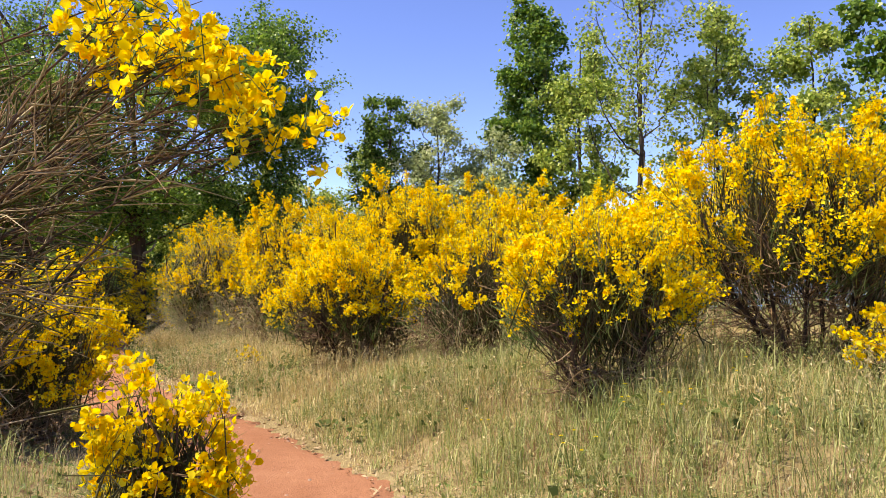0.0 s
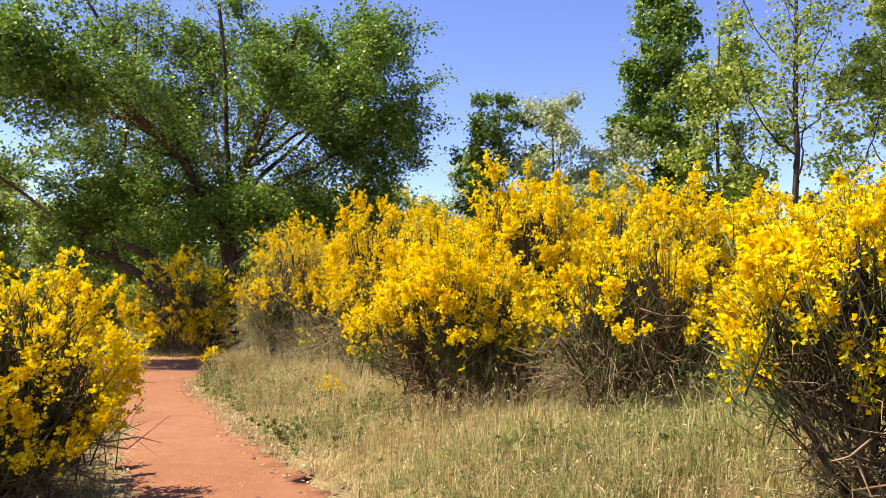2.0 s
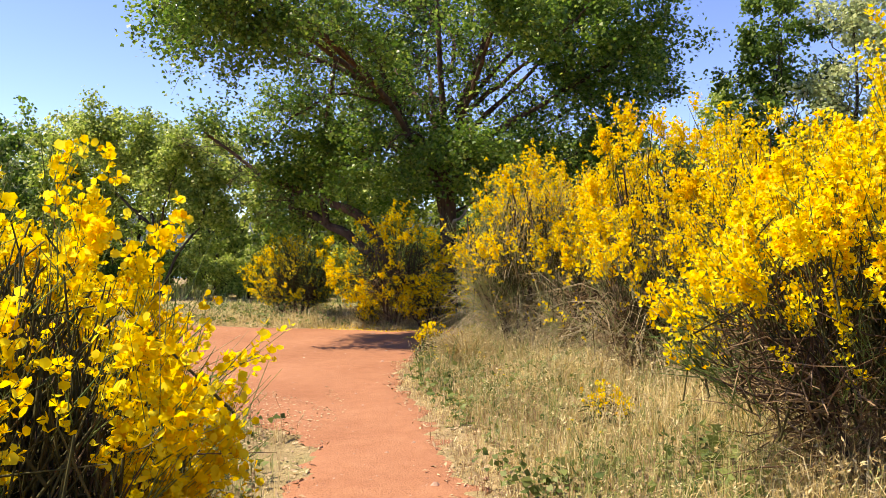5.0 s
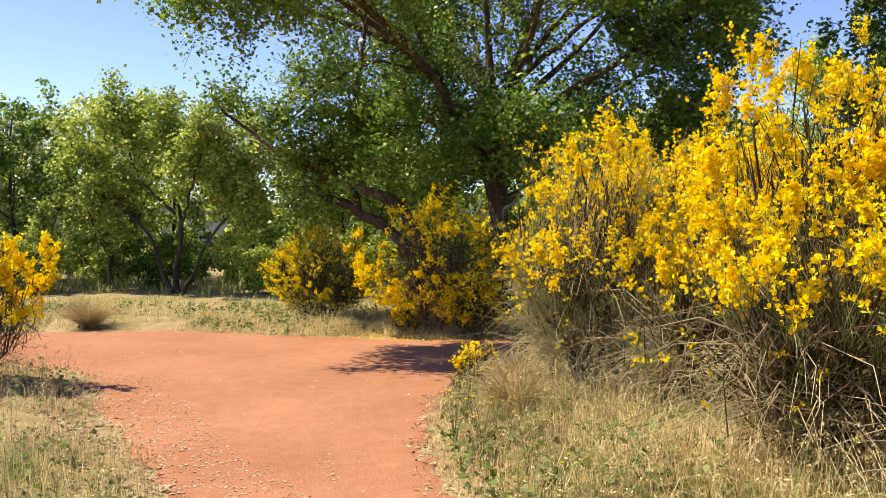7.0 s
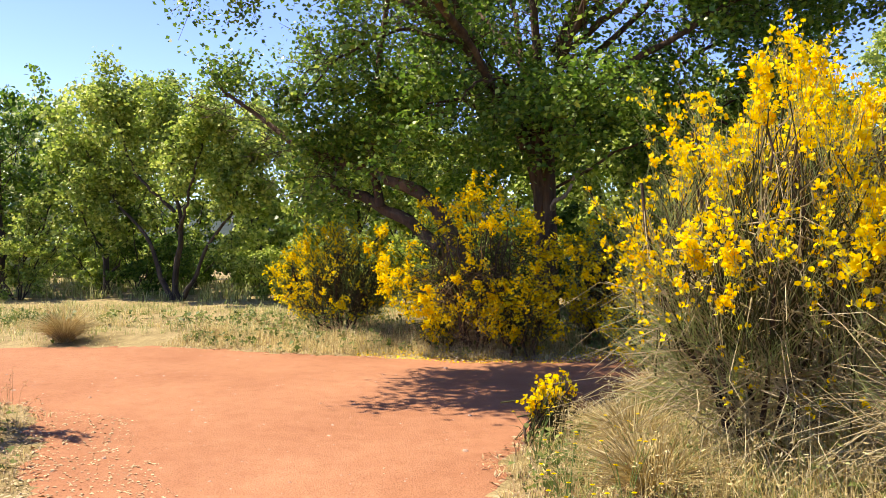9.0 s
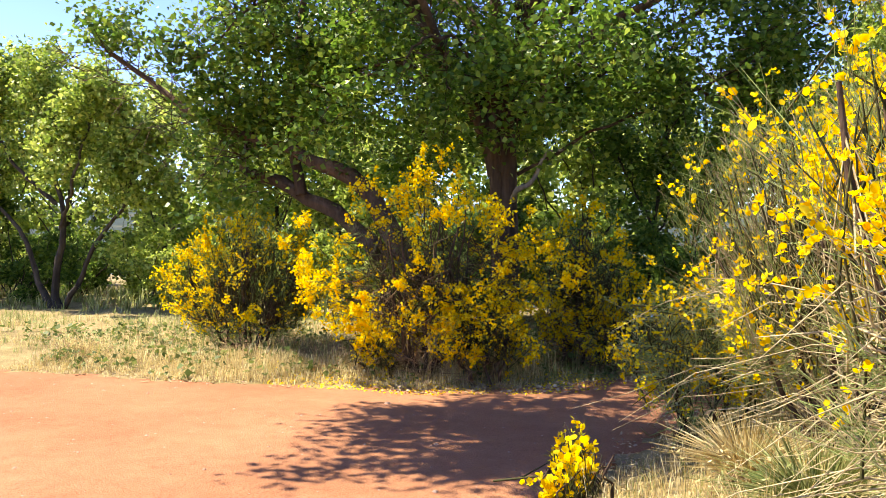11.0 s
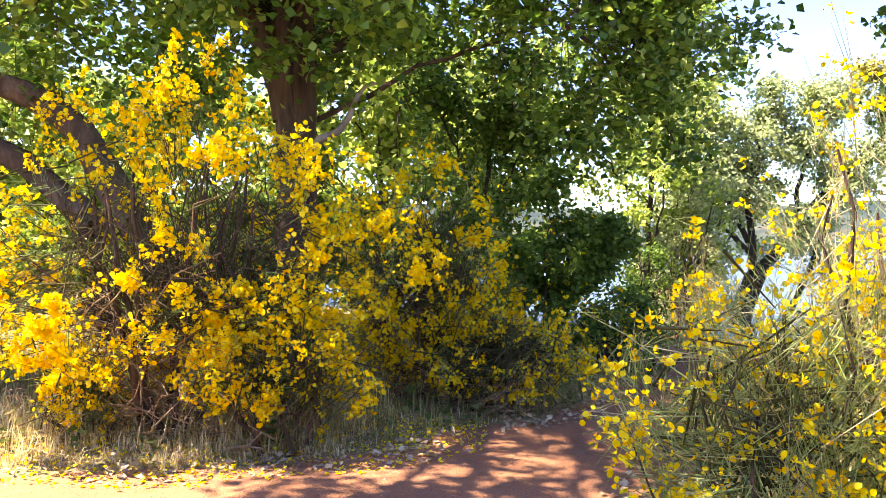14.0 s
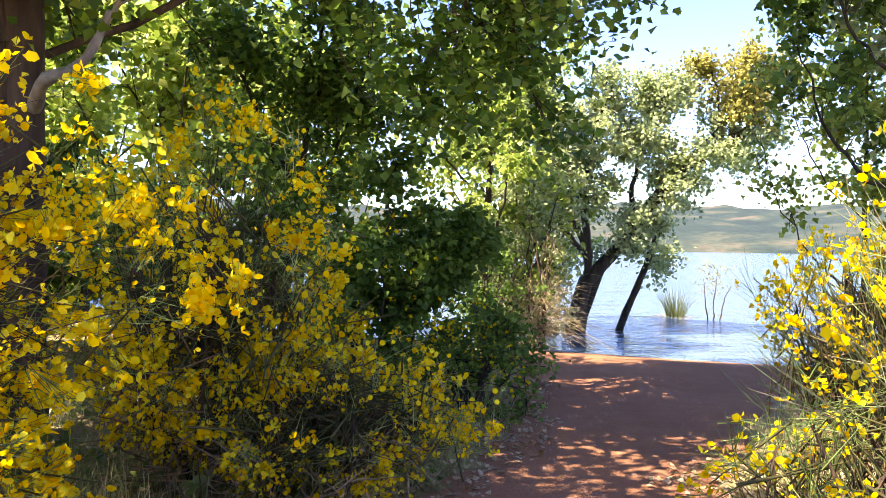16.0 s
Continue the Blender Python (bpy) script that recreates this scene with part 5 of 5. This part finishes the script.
grass("rough_grass", "long green undergrowth grass at the foot of the wood", M_GRASS, scatter(rng, 9000, (-42, -12, 26.8, 35.0), 2.0, 30), 0.45, 0.014, 213, 1.2)
grass("rough_grass", "long grass on the ground behind the brooms", M_GRASS, scatter(rng, 9000, (-8, 10, 6, 27.5), 2.0, 14, right_side), 0.38, 0.008, 212)


def ears(name, label, mat, spots, tall, seed):
    """Tall thin grass stalks, each with a loose nodding ear of small spikelets."""
    rng = np.random.default_rng(seed)
    n = len(spots)
    p0 = np.concatenate([spots, (height(spots[:, 0], spots[:, 1]) - 0.01)[:, None]], -1)
    a = rng.uniform(0, 6.28, n)
    way = np.stack([np.cos(a), np.sin(a), np.zeros(n)], -1)
    L = (tall * rng.uniform(0.6, 1.25, n))[:, None]
    lean = rng.uniform(0.05, 0.45, (n, 1))
    p1 = p0 + way * L * lean * 0.3 + np.array([0, 0, 0.62]) * L
    p2 = p0 + way * L * lean + np.array([0, 0, 1.0]) * L * (1 - 0.3 * lean)
    Vs, Fs = tubes(np.stack([p0, p1, p2], 1), np.repeat(np.array([[0.0016, 0.0013, 0.0007]]), n, 0), 3)
    k = 6
    u = rng.uniform(0.0, 0.42, (n * k, 1))
    at = np.repeat(p2, k, 0) * (1 - u) + np.repeat(p1, k, 0) * u + rng.normal(0, 0.012, (n * k, 3))
    fall = np.repeat(way, k, 0) * 0.4 + rng.normal(0, 0.5, at.shape)
    Vl, Fl = stamp(NARROW, LEAF_F, at, frames_for(rng, fall), rng.uniform(0.018, 0.036, n * k))
    return tagged(new(name, mesh_of(name, np.concatenate([Vs, Vl]), [Fs, Fl[0] + len(Vs)], mat)), label, "grass", kind="stuff")


ears("oat_grass", "tall pale grass stalks in seed on the bank", M_STRAW, scatter(rng, 2600, BANK, 0.25, 3.5, both(right_side, clumped(1.0, 0.1))), 0.42, 215)
ears("oat_grass", "tall green grass stalks in seed on the bank", M_GRASS, scatter(rng, 1800, BANK, 0.3, 4.0, both(right_side, clumped(0.8, 0.0))), 0.46, 216)
ears("oat_grass", "tall grass stalks in seed at the foot of the brooms", M_RUST, scatter(rng, 1200, (-14.5, -1.0, 1.0, 23.0), 0.05, 1.6, left_side), 0.36, 217)

M_LEAF_WEED = leafy("weed_leaf", ((0.0, (0.08, 0.12, 0.03)), (0.5, (0.15, 0.20, 0.05)), (1.0, (0.26, 0.30, 0.09))), 0.35, 0.55, 0.2)


def rosettes(name, label, mat, spots, size, seed):
    """Low leafy weeds: small rosettes and short leafy shoots."""
    rng = np.random.default_rng(seed)
    k = 9
    n = len(spots)
    P = np.repeat(np.concatenate([spots, height(spots[:, 0], spots[:, 1])[:, None]], -1), k, 0)
    big = np.repeat(rng.uniform(0.5, 1.3, n), k)
    P = P + rng.normal(0, 0.05, P.shape) * big[:, None] * np.array([1, 1, 0])
    P[:, 2] += rng.uniform(0.005, 0.16, n * k) * big
    Vq, Fq = stamp(LEAF, LEAF_F, P, frames_for(rng, rng.normal(0, 0.6, P.shape) + np.array([0, 0, 1.0])), size * big * rng.uniform(0.6, 1.3, n * k))
    return tagged(new(name, mesh_of(name, Vq, Fq, mat)), label, "weeds", kind="stuff")


rosettes("verge_weeds", "low green leafy weeds in the verge of the track", M_LEAF_WEED, scatter(rng, 800, BANK, 0.1, 2.6, both(right_side, clumped(0.9, 0.2))), 0.055, 231)
rosettes("verge_weeds", "low green leafy weeds at the foot of the brooms", M_LEAF_WEED, scatter(rng, 500, (-13.5, -1.0, 1.0, 16.4), 0.1, 2.2, left_side), 0.05, 232)
rosettes("verge_weeds", "low green leafy weeds across the clearing", M_LEAF_WEED, scatter(rng, 800, (-24, -5.0, 20.0, 28.0), 0.1, 4.0, clumped(0.9, 0.0)), 0.065, 233)


def litter(name, label, mat, spots, shape, size, seed, lift=0.02, flat=2.5, category="litter"):
    rng = np.random.default_rng(seed)
    P = np.concatenate([spots, (height(spots[:, 0], spots[:, 1]) + lift)[:, None]], -1)
    turn = frames_for(rng, rng.normal(0, 1, P.shape) + np.array([0, 0, flat]))
    Vq, Fq = stamp(shape, LEAF_F, P, turn, size * rng.uniform(0.4, 1.3, len(P)))
    return tagged(new(name, mesh_of(name, Vq, Fq, mat)), label, category, kind="stuff")


litter("straw_litter", "scraps of straw and dry leaf along the track edges", M_LITTER, scatter(rng, 5000, (-14, 1.5, 1, 22), -0.2, 0.4), NARROW, 0.06, 221)
litter("leaf_litter", "dry leaf scraps on the corner of the clearing", M_LITTER, scatter(rng, 3200, (-12.5, -5.5, 11.5, 16.5), -0.8, 0.6, left_side), LEAF, 0.026, 222, 0.017, 9.0)
litter("fallen_petals", "fallen yellow petals under the sprawling broom", M_PETAL, scatter(rng, 1600, (-10.8, -7.2, 20.9, 22.8), -0.45, 0.6), LEAF, 0.028, 223)
litter("leaf_litter", "dry leaf scraps along the shore track", M_LITTER, scatter(rng, 2600, (-9.5, -4.5, 21, 27), -0.35, 0.4), LEAF, 0.045, 224)

PEB = np.array([(-1, -0.8, 0), (1, -0.7, 0), (0.8, 1, 0), (-0.9, 0.8, 0), (-0.5, -0.4, 0.7), (0.6, -0.3, 0.8), (0.3, 0.5, 0.6), (-0.4, 0.4, 0.7)], float)
PEB_F = [np.array([(0, 1, 5, 4), (1, 2, 6, 5), (2, 3, 7, 6), (3, 0, 4, 7), (4, 5, 6, 7)])]
spots = scatter(rng, 1500, (-14, 1.0, 1, 27), -3.0, 0.1)
Pp = np.concatenate([spots, (height(spots[:, 0], spots[:, 1]) + 0.011)[:, None]], -1)
Vq, Fq = stamp(PEB, PEB_F, Pp, frames_for(rng, np.tile([0.0, 0, 1], (len(Pp), 1))), rng.gamma(2.0, 0.0028, len(Pp)) + 0.002)
tagged(new("pebbles", mesh_of("pebbles", Vq, Fq, M_PEBBLE)), "small reddish pebbles strewn over the track", "pebbles", kind="stuff")


# ---- yellow daisies and mustard in the verge ----
def weed(x, y, h, seed, heads=5, label="tall yellow-flowered weed in the verge", size=0.013):
    rng = np.random.default_rng(seed)
    root = thing("wild_flower", (x, y, h1(x, y)), label, "wild flower", "wild flowers in the verge")
    for i in range(heads):
        a = rng.uniform(0, 6.28)
        tip = np.array([math.cos(a) * h * rng.uniform(0.1, 0.4), math.sin(a) * h * rng.uniform(0.1, 0.4), h * rng.uniform(0.6, 1.0)])
        Vw, Fw = tubes(smooth_line([(0, 0, -0.02), tip * np.array([0.3, 0.3, 0.55]), tip], 6)[None], np.linspace(0.0035, 0.0015, 6)[None], 4)
        st = part("stalk", Vw, [Fw], M_TWIG, root)
        k = 9
        an = np.arange(k) * 2 * np.pi / k
        ring = np.stack([np.cos(an), np.sin(an), np.full(k, 0.15)], -1) * size
        Vh = np.concatenate([ring * 0.25 + tip, np.roll(ring, 0, 0) + tip, ring * 0.6 + tip + np.array([0, 0, size * 0.25])])
        j = np.arange(k)
        j2 = (j + 1) % k
        part("flower_head", Vh, [np.stack([j, j + k, j2 + k, j2], -1), np.stack([j, j2, j2 + 2 * k, j + 2 * k], -1)], M_PETAL, st)
    return root


for i, (x, y, h, n) in enumerate(((0.55, 5.6, 0.45, 6), (0.8, 5.9, 0.55, 5), (1.1, 5.4, 0.42, 5), (1.6, 5.7, 0.4, 3), (0.1, 6.9, 0.4, 3), (-5.6, 14.95, 0.5, 8), (-5.35, 15.2, 0.55, 8), (-5.75, 15.5, 0.5, 8),
                                  (-5.2, 14.6, 0.5, 7), (-4.7, 14.2, 0.5, 5), (-5.5, 16.0, 0.45, 6), (-4.2, 13.4, 0.4, 4), (-10.6, 21.0, 0.3, 2), (-3.0, 11.6, 0.4, 3), (-6.35, 16.6, 0.5, 6))):
    weed(x, y, h, 300 + i, n)
broom((-6.55, 17.35), 0.22, 0.2, 0.62, 0.5, 5, 90, 260, 0.034, 25, 0.0, 330, fine=True, label="small broom seedling in yellow flower at the track edge")
broom((-3.0, 12.5), 0.22, 0.2, 0.5, 0.5, 5, 140, 220, 0.036, 50, 0.0, 331, fine=True, label="small broom seedling with yellow flowers in the grass")
broom((-6.75, 18.3), 0.15, 0.14, 0.40, 0.5, 5, 110, 200, 0.034, 37, 0.0, 332, fine=True, label="small broom seedling in yellow flower at the track edge")
